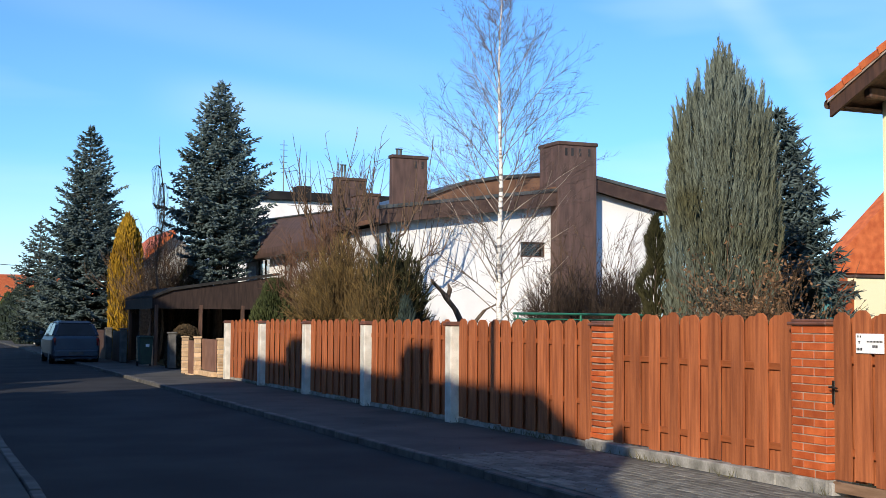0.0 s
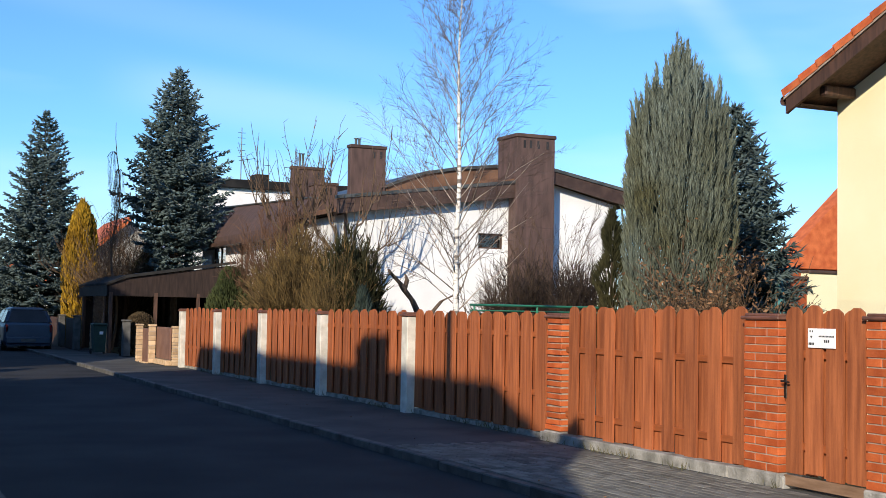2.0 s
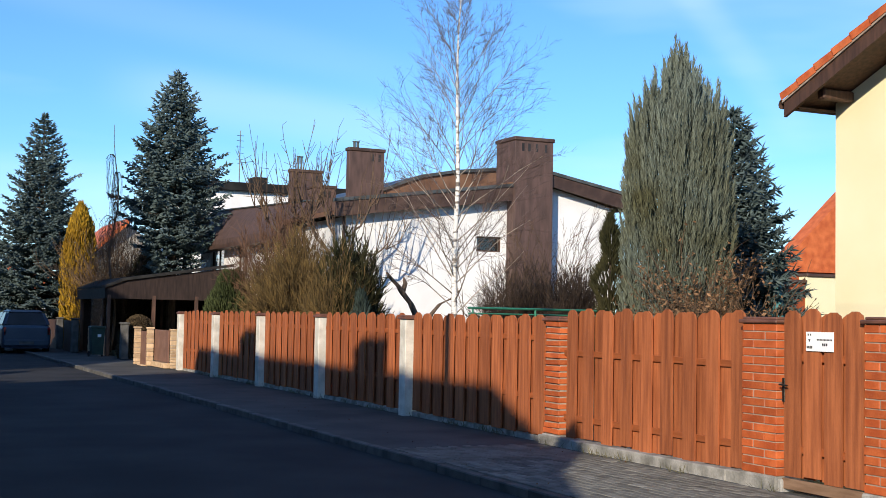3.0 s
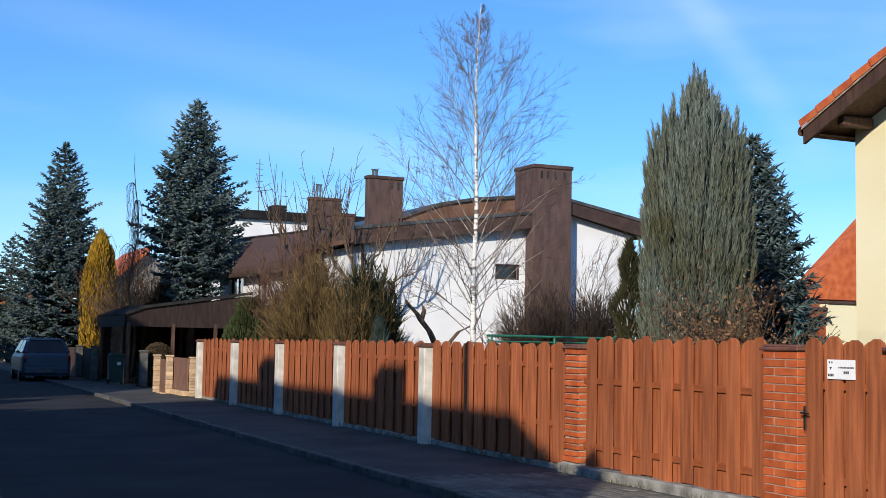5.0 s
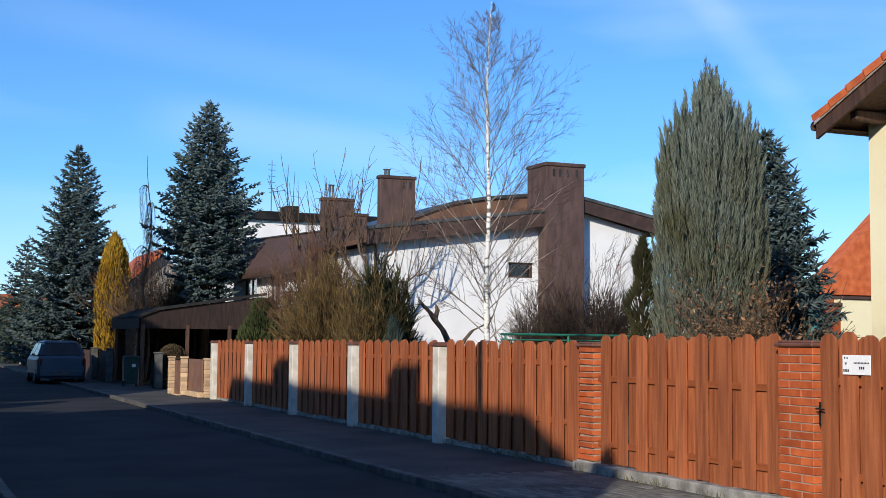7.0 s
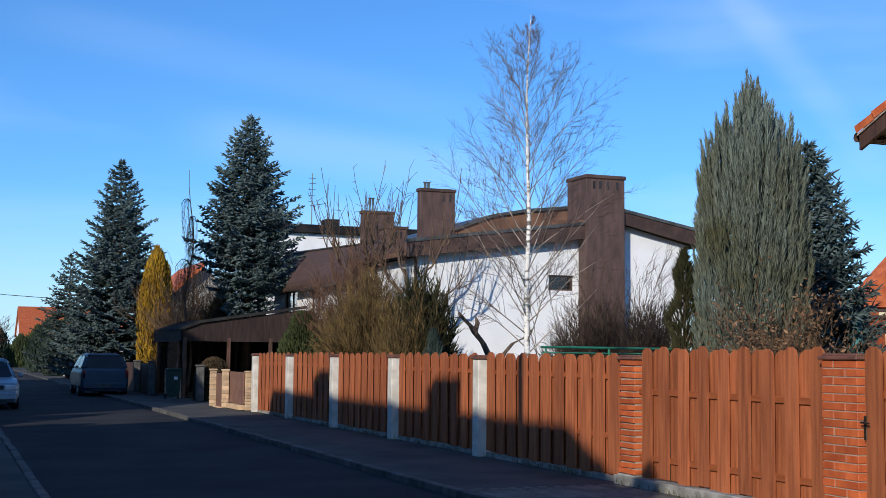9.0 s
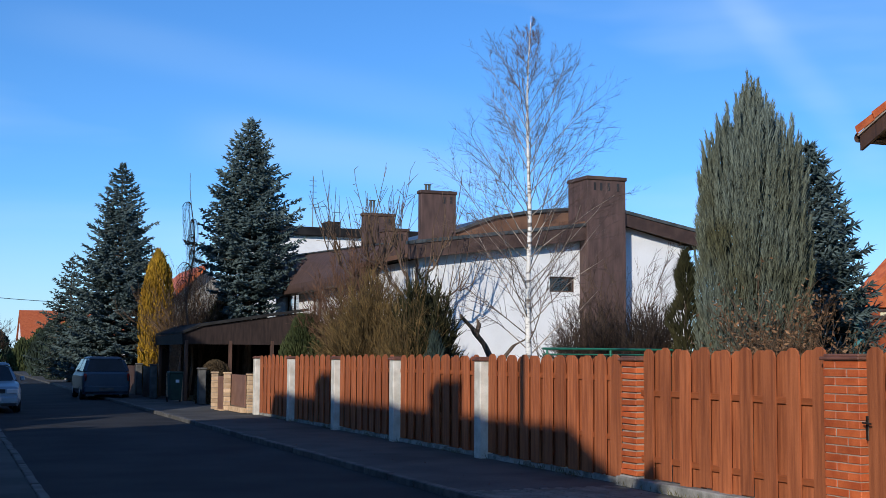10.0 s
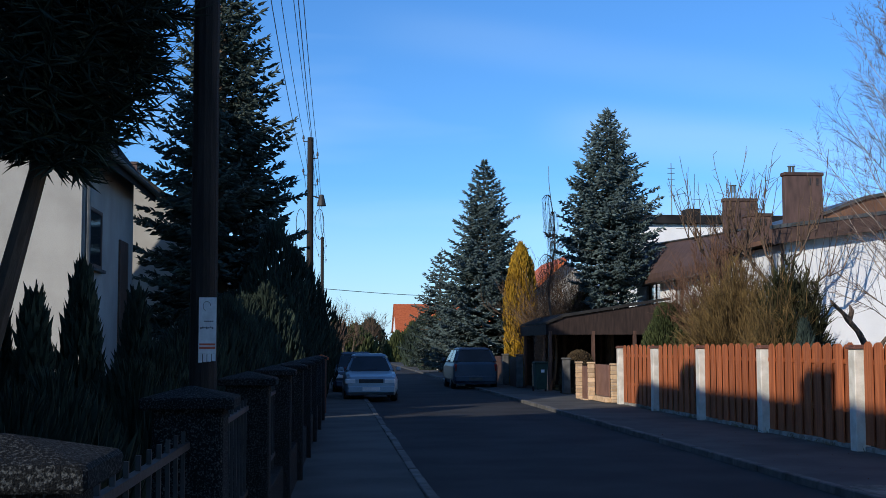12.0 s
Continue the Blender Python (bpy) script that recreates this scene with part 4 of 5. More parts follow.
def car(name, label, at, rz, length, width, height, paint, rear_len, hood_len, rear_seen):
    """Nose towards -y."""
    c = empty(name, label, "car", "parked cars", at, rz)
    h0, belt = 0.2, height * (0.66 if rear_seen else 0.63)
    w = width / 2
    L = length

    def ring(y, top, ww, bottom=h0):
        return [(-ww * 0.9, y, bottom), (ww * 0.9, y, bottom), (ww, y, bottom + 0.18), (ww, y, top - 0.18), (ww * 0.93, y, top - 0.04), (ww * 0.8, y, top), (-ww * 0.8, y, top), (-ww * 0.93, y, top - 0.04), (-ww, y, top - 0.18), (-ww, y, bottom + 0.18)]
    body = part("body", loft([ring(-L / 2, belt * 0.74, w * 0.86, 0.28), ring(-L / 2 + 0.1, belt * 0.84, w * 0.95), ring(-L / 2 + 0.5, belt * 0.93, w), ring(-L / 2 + hood_len, belt, w), *((ring(L / 2 - 0.4, belt, w), ring(L / 2 - 0.12, belt, w * 0.97), ring(L / 2 - 0.02, belt * 0.98, w * 0.93), ring(L / 2, belt * 0.9, w * 0.88, 0.3)) if rear_seen else (ring(L / 2 - 0.4, belt, w), ring(L / 2 - 0.08, belt * 0.96, w * 0.96), ring(L / 2, belt * 0.86, w * 0.88, 0.3)))]), paint, c)
    y0, y1 = -L / 2 + hood_len - 0.1, L / 2 - rear_len
    a, b = y0 + 0.8, y1 - (0.46 if rear_seen else 0.55)

    base_z, top_z, wb, wt = belt - 0.05, height - 0.06, w * (0.97 if rear_seen else 0.93), w * (0.74 if rear_seen else 0.68)
    cabin = loft([[(-wb, y0, base_z), (wb, y0, base_z), (wb, y1, base_z), (-wb, y1, base_z)],
                  [(-wt, a, top_z), (wt, a, top_z), (wt, b, top_z), (-wt, b, top_z)]])
    bmesh.ops.bevel(cabin, geom=list(cabin.edges), offset=0.09, segments=3, affect='EDGES')
    part("cabin", cabin, paint, c)

    def window(name, corners, shrink, lift):
        """A slightly proud pane on one sloping side of the cabin; corners run round from the lower left."""
        p = [Vector(q) for q in corners]
        mid = sum(p, Vector()) / 4
        out = (p[1] - p[0]).cross(p[3] - p[0]).normalized()
        if out.dot(mid - Vector((0, (y0 + y1) / 2, base_z))) < 0:
            out = -out
        ring = [mid + (q - mid) * shrink for q in p]
        pane = loft([[q - out * 0.02 for q in ring], [q + out * lift for q in ring]])
        bmesh.ops.bevel(pane, geom=[e for e in pane.edges if abs((e.verts[1].co - e.verts[0].co).normalized().dot(out)) > 0.9], offset=0.07, segments=3, affect='EDGES')
        part(name, pane, PANE, c, "dark car glass")

    window("windscreen", ((-wb, y0, base_z), (wb, y0, base_z), (wt, a, top_z), (-wt, a, top_z)), 0.86, 0.006)
    window("rear_window", ((-wb, y1, base_z), (wb, y1, base_z), (wt, b, top_z), (-wt, b, top_z)), 0.84, 0.006)
    ym, am = (y0 + y1) / 2 + 0.1, (a + b) / 2 + 0.1
    for s in (-1, 1):
        window("side_window", ((s * wb, y0 + 0.15, base_z), (s * wb, ym, base_z), (s * wt, am, top_z), (s * wt, a, top_z)), 0.84, 0.006)
        window("side_window", ((s * wb, ym, base_z), (s * wb, y1 - 0.05, base_z), (s * wt, b, top_z), (s * wt, am, top_z)), 0.84, 0.006)
    top = loft([[(-w * 0.71, a - 0.05, height - 0.09), (w * 0.71, a - 0.05, height - 0.09), (w * 0.71, b + 0.08, height - 0.09), (-w * 0.71, b + 0.08, height - 0.09)],
                [(-w * 0.58, a + 0.12, height), (w * 0.58, a + 0.12, height), (w * 0.58, b - 0.15, height), (-w * 0.58, b - 0.15, height)]])
    bmesh.ops.bevel(top, geom=list(top.edges), offset=0.035, segments=2, affect='EDGES')
    part("roof", top, paint, c)
    for s in (-1, 1):
        mirror = bmesh.new()
        add_box(mirror, (s * (w + 0.07) - 0.07, y0 + 0.35, belt + 0.0), (s * (w + 0.07) + 0.07, y0 + 0.45, belt + 0.13), 0.03)
        part("mirror", mirror, paint, c)
        for y in (-L / 2 + 0.8, L / 2 - 0.78):
            wheel(c, s * (w - 0.1), y)
        part("headlight", boxes(((s * w * 0.72 - 0.2, -L / 2 - 0.012, 0.54), (s * w * 0.72 + 0.13, -L / 2 + 0.14, 0.69)), bevel=0.03), LAMP, c)
        part("tail_light", boxes(((s * w * 0.85 - 0.07, L / 2 - 0.14, 0.66), (s * w * 0.85 + 0.06, L / 2 + 0.0, 0.98)), bevel=0.03), REDLAMP, c)
    part("grille", boxes(((-w * 0.45, -L / 2 - 0.008, 0.56), (w * 0.45, -L / 2 + 0.1, 0.68)), bevel=0.01), PLASTIC, c)
    part("front_bumper", boxes(((-w * 0.88, -L / 2 - 0.06, 0.26), (w * 0.88, -L / 2 + 0.15, 0.48)), bevel=0.04), paint, c)
    part("rear_bumper", boxes(((-w * 0.9, L / 2 - 0.15, 0.27), (w * 0.9, L / 2 + 0.06, 0.52)), bevel=0.04), paint, c)
    # The estate's plates are coloured dark in place of the shade of a recess.
    for y in (-L / 2 - 0.064, L / 2 + 0.064):
        part("number_plate", boxes(((-0.26, y - 0.006, 0.34), (0.26, y + 0.006, 0.45))), KERB if rear_seen else PAPER, c)
    part("wiper", tubes([(-0.4, y0 - 0.0, belt + 0.0, 0.2, y0 + 0.12, belt + 0.08, 0.01, 0.008)], 4), PLASTIC, c)
    return c


car("hatchback_car", "pale blue hatchback parked half on the footway in shade", (1.2, 39.4, -0.08), 0, 4.1, 1.62, 1.42, CARWHITE, 0.15, 1.15, False)
car("estate_car", "silver-blue estate car parked with its tail to the viewer", (5.55, 50.2, -0.08), 180, 4.4, 1.78, 1.6, CARDARK, 0.03, 1.05, True)
car("far_car", "dark blue car parked behind the hatchback", (0.9, 45.5, -0.08), 0, 4.2, 1.65, 1.45, CARDARK, 0.15, 1.1, False)

# ---- house on the near side that shades the street (behind the viewer's shoulder) ----
def plain_house(name, label, x0, x1, y0, y1, eave, ridge, chimneys):
    h = empty(name, label, "house", "houses on the shaded side", (0, 0, 0))
    xm = (x0 + x1) / 2
    part("wall", prism([(x0, 0), (x1, 0), (x1, eave), (xm, ridge - 0.25), (x0, eave)], "y", y0, y1), GREYWALL, h)
    k = (ridge - eave) / (xm - x0)
    o = 0.5
    part("roof", prism([(x0 - o, eave - o * k), (xm, ridge - 0.1), (x1 + o, eave - o * k), (x1 + o, eave - o * k + 0.18), (xm, ridge + 0.1), (x0 - o, eave - o * k + 0.18)], "y", y0 - 0.5, y1 + 0.5), DARKROOF, h)
    for cy, w in chimneys:
        chimney(xm - 0.22, xm + 0.22, cy - w / 2, cy + w / 2, ridge - 0.6, ridge + 0.52, (0.35, 0.65), h)
    return h


plain_house("shading_house", "grey rendered house with a dark roof on the shaded side", -11, -4.2, 0.3, 15.8, 5.4, 8.95, [(4.4, 1.05), (11.8, 0.9)])
# The neighbour's unseen ridge is raised so that its shade reaches the carport.
neighbour = plain_house("neighbour_house", "grey rendered house with a dark overhanging roof and one window", -13, -5.2, 26.6, 33.4, 6.1, 11.4, [(31, 1.0)])
wn2 = part("window", boxes(((-5.205, 27.3, 3.3), (-5.16, 27.38, 4.6)), ((-5.205, 28.72, 3.3), (-5.16, 28.8, 4.6)), ((-5.205, 27.38, 3.3), (-5.16, 28.72, 3.38)), ((-5.205, 27.38, 4.52), (-5.16, 28.72, 4.6)), bevel=0.008), WINFRAME, neighbour)
part("pane", boxes(((-5.195, 27.38, 3.38), (-5.18, 28.72, 4.52))), PANE, wn2)
part("window_sill", boxes(((-5.2, 27.2, 3.22), (-5.08, 28.9, 3.29)), bevel=0.01), KERB, neighbour)
part("door", boxes(((-5.205, 31.2, 0.1), (-5.15, 32.4, 4.2)), bevel=0.01), WINFRAME, neighbour)
part("downpipe", tubes([(-5.1, 26.75, 0, -5.1, 26.75, 5.8, 0.06, 0.06)], 8), FLASH, neighbour)
part("gutter", tubes([(-4.62, 26.1, 5.62, -4.62, 33.9, 5.62, 0.07, 0.07)], 8), FLASH, neighbour)
plain_house("far_neighbour", "grey house further down the shaded side", -12, -3.6, 40, 62, 5.0, 8.3, [(50, 1.0)])
red = empty("far_red_house", "distant white house with an orange-red tiled roof", "house", "", (0, 0, 0))
part("wall", prism([(150, 0), (160, 0), (160, 3.6), (155, 6.6), (150, 3.6)], "x", 7.9, 20), WHITEWALL, red)
part("roof", prism([(149.5, 3.3), (155, 6.62), (160.5, 3.3), (160.5, 3.5), (155, 6.85), (149.5, 3.5)], "x", 7.7, 20.2), TILE, red)

# ---- garden wall on the near side ----
def wall_pillar(y):
    p = empty("wall_pillar", "exposed aggregate concrete wall pillar with a pyramid cap", "wall pillar", "garden wall pillars", (-0.69, y, 0))
    part("shaft", boxes(((-0.15, -0.15, -0.1), (0.15, 0.15, 1.295)), bevel=0.012), TERRAZZO, p)
    bm = bmesh.new()
    lo_ = [bm.verts.new(v) for v in ((-0.2, -0.2, 1.285), (0.2, -0.2, 1.285), (0.2, 0.2, 1.285), (-0.2, 0.2, 1.285))]
    mid = [bm.verts.new(v) for v in ((-0.2, -0.2, 1.335), (0.2, -0.2, 1.335), (0.2, 0.2, 1.335), (-0.2, 0.2, 1.335))]
    apex = bm.verts.new((0, 0, 1.385))
    bm.faces.new(lo_[::-1])
    for i in range(4):
        bm.faces.new((lo_[i], lo_[(i + 1) % 4], mid[(i + 1) % 4], mid[i]))
        bm.faces.new((mid[i], mid[(i + 1) % 4], apex))
    bmesh.ops.bevel(bm, geom=list(bm.edges), offset=0.008, segments=1, affect='EDGES')
    part("cap", bm, TERRAZZO, p, "aggregate pyramid cap")
    return p


def wall_x(y):
    return -0.668 + 0.0108 * min(y, 9) + 0.0165 * max(0, y - 9)


wp = wall_pillar(2.55)
wp.matrix_basis = pose(wall_x(2.55), 2.55, 0)
WP = [2.55, 5.6, 8.9, 12.0, 15.0, 18.0, 21.0, 24.0, 27.0]
for y in WP[1:]:
    copy_thing(wp, pose(wall_x(y), y, 0))
for p, q in zip(WP, WP[1:]):
    L = (q - p) / 2 - 0.155
    seg = empty("wall_section", "dark aggregate concrete wall section with steel bars on top", "wall", "garden wall sections", ((wall_x(p) + wall_x(q)) / 2, (p + q) / 2, 0), math.degrees(math.atan2(wall_x(p) - wall_x(q), q - p)))
    part("base", boxes(((-0.09, -L, -0.1), (0.09, L, 0.45)), bevel=0.01), TERRAZZO, seg)
    part("rail", boxes(((-0.015, -L, 1.12), (0.015, L, 1.15))), PLASTIC, seg)
    part("rail", boxes(((-0.015, -L, 0.55), (0.015, L, 0.58))), PLASTIC, seg)
    for k in range(12):
        y = -L + (k + 0.5) * 2 * L / 12
        part("bar", boxes(((-0.008, y - 0.008, 0.45), (0.008, y + 0.008, 1.2))), PLASTIC, seg)

# ---- utility poles and wires ----
def utility_pole(at, h, label, r=0.135):
    p = empty("utility_pole", label, "utility pole", "utility poles", at)
    part("shaft", tubes([(0, 0, -0.1, 0, 0, h, r, r * 0.8)], 12), POLEWOOD, p)
    for i, z in enumerate((h - 0.15, h - 0.75, h - 1.35, h - 1.7)):
        s = 1 if i % 2 else -1
        part("bracket", tubes([(0, 0, z, s * 0.25, 0, z, 0.02, 0.015), (s * 0.25, 0, z, s * 0.25, 0, z + 0.12, 0.015, 0.015)], 6), STEEL, p)
        part("insulator", tubes([(s * 0.25, 0, z + 0.1, s * 0.25, 0, z + 0.22, 0.045, 0.03)], 8), PLASTIC, p)
    return p


utility_pole((-0.81, 8.1, 0), 9.0, "dark tarred wooden utility pole with a paper notice", 0.09)
pole_b = utility_pole((-0.75, 44.4, 0), 9.0, "dark tarred wooden utility pole with cable coils and a lamp")
part("street_lamp_head", tubes([(0.12, 0, 6.9, 0.4, 0, 6.8, 0.03, 0.03), (0.4, 0, 6.95, 0.4, 0, 6.55, 0.08, 0.17)], 10), PLASTIC, pole_b)
utility_pole((-0.6, 85, 0), 9.0, "distant pale utility pole")
wires = empty("overhead_wires", "thin overhead wires strung between the poles", "wires")
for k, (dx, dz) in enumerate(((-0.25, 8.95), (0.25, 8.4), (-0.25, 7.8), (0.25, 7.4), (0.0, 8.98))):
    segs = []
    for (xa, ya), (xb, yb) in (((-1.0, -26), (-0.81, 8.1)), ((-0.81, 8.1), (-0.75, 44.4)), ((-0.75, 44.4), (-0.6, 85))):
        prev = None
        for i in range(13):
            q = i / 12
            pt = (xa + (xb - xa) * q + dx, ya + (yb - ya) * q, dz - 0.5 * 4 * q * (1 - q) + 0.1)
            if prev:
                segs.append((*prev, *pt, 0.008, 0.008))
            prev = pt
    part("wire", tubes(segs, 4), PLASTIC, wires)
for s in (-1, 1):
    ring = [(s * 0.33 + 0.16 * math.cos(q * 0.524), 0, 5.9 + 0.55 * math.sin(q * 0.524)) for q in range(13)]
    part("cable_coil", tubes([(*p, *q, 0.012, 0.012) for p, q in zip(ring, ring[1:])], 5), PLASTIC, pole_b)
cross_wire = empty("cross_wire", "thin cable spanning the street far away", "wires")
part("wire", tubes([(-0.6 + 2.2 * i, 85 + i, 5.5 - 0.35 * math.sin(i * 0.4), -0.6 + 2.2 * (i + 1), 86 + i, 5.5 - 0.35 * math.sin((i + 1) * 0.4), 0.02, 0.02) for i in range(6)], 4), PLASTIC, cross_wire)
notice = empty("paper_notice", "torn white paper notice pinned to the wooden pole", "notice", at=(-0.775, 8.016, 1.455))
part("sheet", boxes(((-0.055, -0.012, 0.055), (0.055, -0.008, 0.41)), *[((-0.055 + i * 0.028, -0.012, 0.003 * i), (-0.032 + i * 0.028, -0.008, 0.054)) for i in range(4)]), PAPER, notice)
part("red_band", boxes(((-0.05, -0.0145, 0.085), (0.05, -0.0125, 0.1)), ((-0.05, -0.0145, 0.108), (0.05, -0.0125, 0.12))), REDINK, notice)
ring_pts = [(-0.005 + 0.024 * math.cos(q * 0.628), -0.0135, 0.355 + 0.03 * math.sin(q * 0.628)) for q in range(8)]
part("drawing", tubes([(*p, *q, 0.0016, 0.0016) for p, q in zip(ring_pts, ring_pts[1:])], 4), INK, notice)
part("lettering", boxes(*[((-0.045 + 0.012 * q, -0.0145, 0.21 + 0.004 * (q % 3)), (-0.036 + 0.012 * q, -0.0125, 0.222 + 0.004 * (q % 2))) for q in range(7)], *[((-0.02 + 0.012 * q, -0.0145, 0.255), (-0.012 + 0.012 * q, -0.0125, 0.263)) for q in range(5)]), INK, notice)

# ---- trees and shrubs ----
spruce("blue_spruce", "tall blue spruce behind the carport", (10.8, 48, 0), 10.9, 2.75, SPRUCE, 3, clear=0.29, whorls=30, skirt=0.3, fine=1.15)
spruce("blue_spruce", "broad blue spruce on the verge of the street", (7.4, 60, 0), 10.6, 3.2, SPRUCE, 5, clear=0.02, whorls=38, fine=1.1)
spruce("blue_spruce", "blue spruce beside the columnar juniper", (15.6, 20, 0), 5.75, 1.6, SPRUCE, 7, clear=0.1, whorls=22, fine=2.4, thick=0.55, skirt=0.12)
spruce("green_spruce", "smaller dark green spruce down the street", (6.8, 78, 0), 7.4, 2.5, SPRUCE_GREEN, 8, whorls=26, fine=0.7)
spruce("dark_spruce", "tall dark spruce on the shaded side of the street", (-3.15, 36, 0), 14.5, 2.9, SPRUCE_GREEN, 11, clear=0.05, whorls=40, fine=1.15)
near = spruce("leaning_spruce", "leaning dark spruce overhanging the garden wall", (-2.2, 8.0, 0), 5.4, 0.85, SPRUCE_DARK, 12, clear=0.54, whorls=22, fine=3.0, droop=0.6, thick=0.22, skirt=0.4)
near.matrix_basis = pose(-2.5, 8.0, 0, 0, 14, 0)


# Out-of-view conifers, added only to cast shade on the fence foot and pavement.
for k, (x, y, h) in enumerate(((-1.95, 3.4, 5.6), (-3.3, 3.25, 6.3))):
    column_shrub("garden_conifer", "unseen dark columnar conifer added to shade the pavement and fence foot", (x, y, 0), h, 0.85, SPRUCE_DARK, 29 + k, 4200, 0.3, lambda q: 1.02 - q ** 4, 0.4, 0.03)


def plumed_juniper(at, seed):
    """A column of many upright feathery plumes whose tips stand on a narrowing outline."""
    rng = np.random.RandomState(seed)
    np.random.seed(seed)
    t = empty("columnar_juniper", "tall grey-green columnar juniper behind the board fence", "shrub", "garden conifers", at)
    part("trunk", tubes([(0, 0, -0.05, 0, 0, 4.4, 0.1, 0.02)], 6), BARK, t)
    hs, ws = (0.0, 1.8, 3.5, 4.4, 4.8, 5.1, 5.35, 5.5, 5.8), (0.84, 0.88, 0.86, 0.81, 0.74, 0.62, 0.38, 0.2, 0.05)
    P0, P1, R = [], [], []
    for i in range(520):
        top = 0.9 + 4.8 * ((i + 0.5) / 520) ** 0.75
        a = i * 2.39996
        edge = float(np.interp(top, hs, ws))
        reach = edge * (1.0 if i % 5 else rng.uniform(0.35, 0.8)) * rng.uniform(0.9, 1.04)
        length = rng.uniform(0.7, 1.3)
        tip = np.array([reach * math.cos(a), reach * math.sin(a), top + rng.uniform(-0.1, 0.1) + (0.0 if i % 3 else rng.uniform(0.05, 0.3) * (0.4 + 0.6 * top / 6))])
        foot = np.array([reach * 0.8 * math.cos(a), reach * 0.8 * math.sin(a), max(0.0, top - length)])
        n = 150
        q = rng.uniform(0, 1, n) ** 0.8
        b = rng.uniform(0, 6.283, n)
        rr = 0.085 * np.sqrt(rng.uniform(0.1, 1, n)) * np.clip((1 - q) * 1.5, 0.05, 1)
        p = foot + (tip - foot) * q[:, None] + np.stack([rr * np.cos(b), rr * np.sin(b), np.zeros(n)], 1)
        out = np.stack([np.cos(b), np.sin(b), np.zeros(n)], 1)
        d = out * 0.2 + (tip - foot) / np.linalg.norm(tip - foot) + rng.normal(0, 0.12, (n, 3))
        ln = rng.uniform(0.1, 0.24, n)[:, None]
        P0.append(p - d * ln * 0.4)
        P1.append(p + d * ln * 0.6)
        R.append(rng.uniform(0.004, 0.009, n))
    part("foliage", spindles(np.concatenate(P0), np.concatenate(P1), np.concatenate(R), 0.7), JUNIPER, t)


plumed_juniper((11.42, 16, 0), 21)
column_shrub("golden_thuja", "golden yellow columnar thuja beside the street", (7.95, 52, 0), 6.0, 0.68, GOLD, 22, 6500, 0.28, lambda q: (1 - q ** 7) * (0.8 + 0.2 * min(1, q * 3)), 0.3, 0.035)
column_shrub("green_juniper", "low green juniper at the picket fence", (9.2, 33.6, 0), 2.75, 0.85, GREENBUSH, 23, 7000, 0.2, lambda q: math.sqrt(max(0.03, 1 - q ** 2)) * (1 + 0.1 * math.sin(q * 21)), 0.5, 0.025)
column_shrub("small_spruce_shrub", "small blue-green conifer shrub by the white wall", (11.05, 28.5, 0), 2.15, 0.36, SPRUCE_GREEN, 24, 1800, 0.25, None, 0.5, 0.025)
column_shrub("dark_yew", "dark olive evergreen under the tall blue spruce", (10.5, 50.8, 0), 4.3, 1.3, OLIVEBUSH, 27, 4200, 0.3, None, 0.5, 0.022)
column_shrub("brown_yew", "dark brown upright conifer by the house corner", (15.3, 24, 0), 4.05, 0.6, OLIVEBUSH, 25, 3600, 0.22, lambda q: (1 - q ** 3) * (0.75 + 0.25 * math.sin(q * 23)), 0.7, 0.016)
for i, (x, y, h, r) in enumerate(((-1.5, 4.6, 1.15, 0.6), (-1.45, 5.9, 1.2, 0.6), (-1.5, 7.0, 1.25, 0.6), (-1.45, 9.4, 1.3, 0.65), (-1.5, 10.8, 1.4, 0.7), (-1.5, 12.6, 1.5, 0.8), (-1.6, 14.6, 1.7, 0.9), (-2.6, 6.5, 1.2, 0.7), (-2.6, 9.0, 1.5, 0.7), (-1.7, 17, 2.0, 1.0), (-1.7, 19.5, 2.2, 1.0), (-1.7, 22, 2.3, 1.0), (-1.7, 25, 2.5, 1.1), (-1.5, 29, 2.9, 1.3), (-1.5, 34, 5.0, 1.5), (-1.15, 39.5, 4.7, 1.6), (-1.3, 48, 4.4, 1.6), (-1.2, 57, 4.2, 1.7))):
    column_shrub("dark_thuja", "dark evergreen hedge shrub behind the garden wall", (x, y, 0), h, r, SPRUCE_DARK, 40 + i, 2600, 0.35, None, 0.3, 0.035, "hedge shrubs")
for i, (x, y, h) in enumerate(((-2.35, 10.2, 2.0), (-2.7, 10.3, 2.15), (-3.0, 10.4, 1.95), (-2.05, 10.6, 2.25), (-1.85, 12.2, 2.1), (-3.4, 10.8, 2.2))):
    column_shrub("upright_yew", "dark spiky upright yew in the shaded garden", (x, y, 0), h, 0.3, SPRUCE_DARK, 60 + i, 900, 0.22, lambda q: 0.8 * (1 - q ** 2) + 0.12, 0.25, 0.03, "shaded yews")


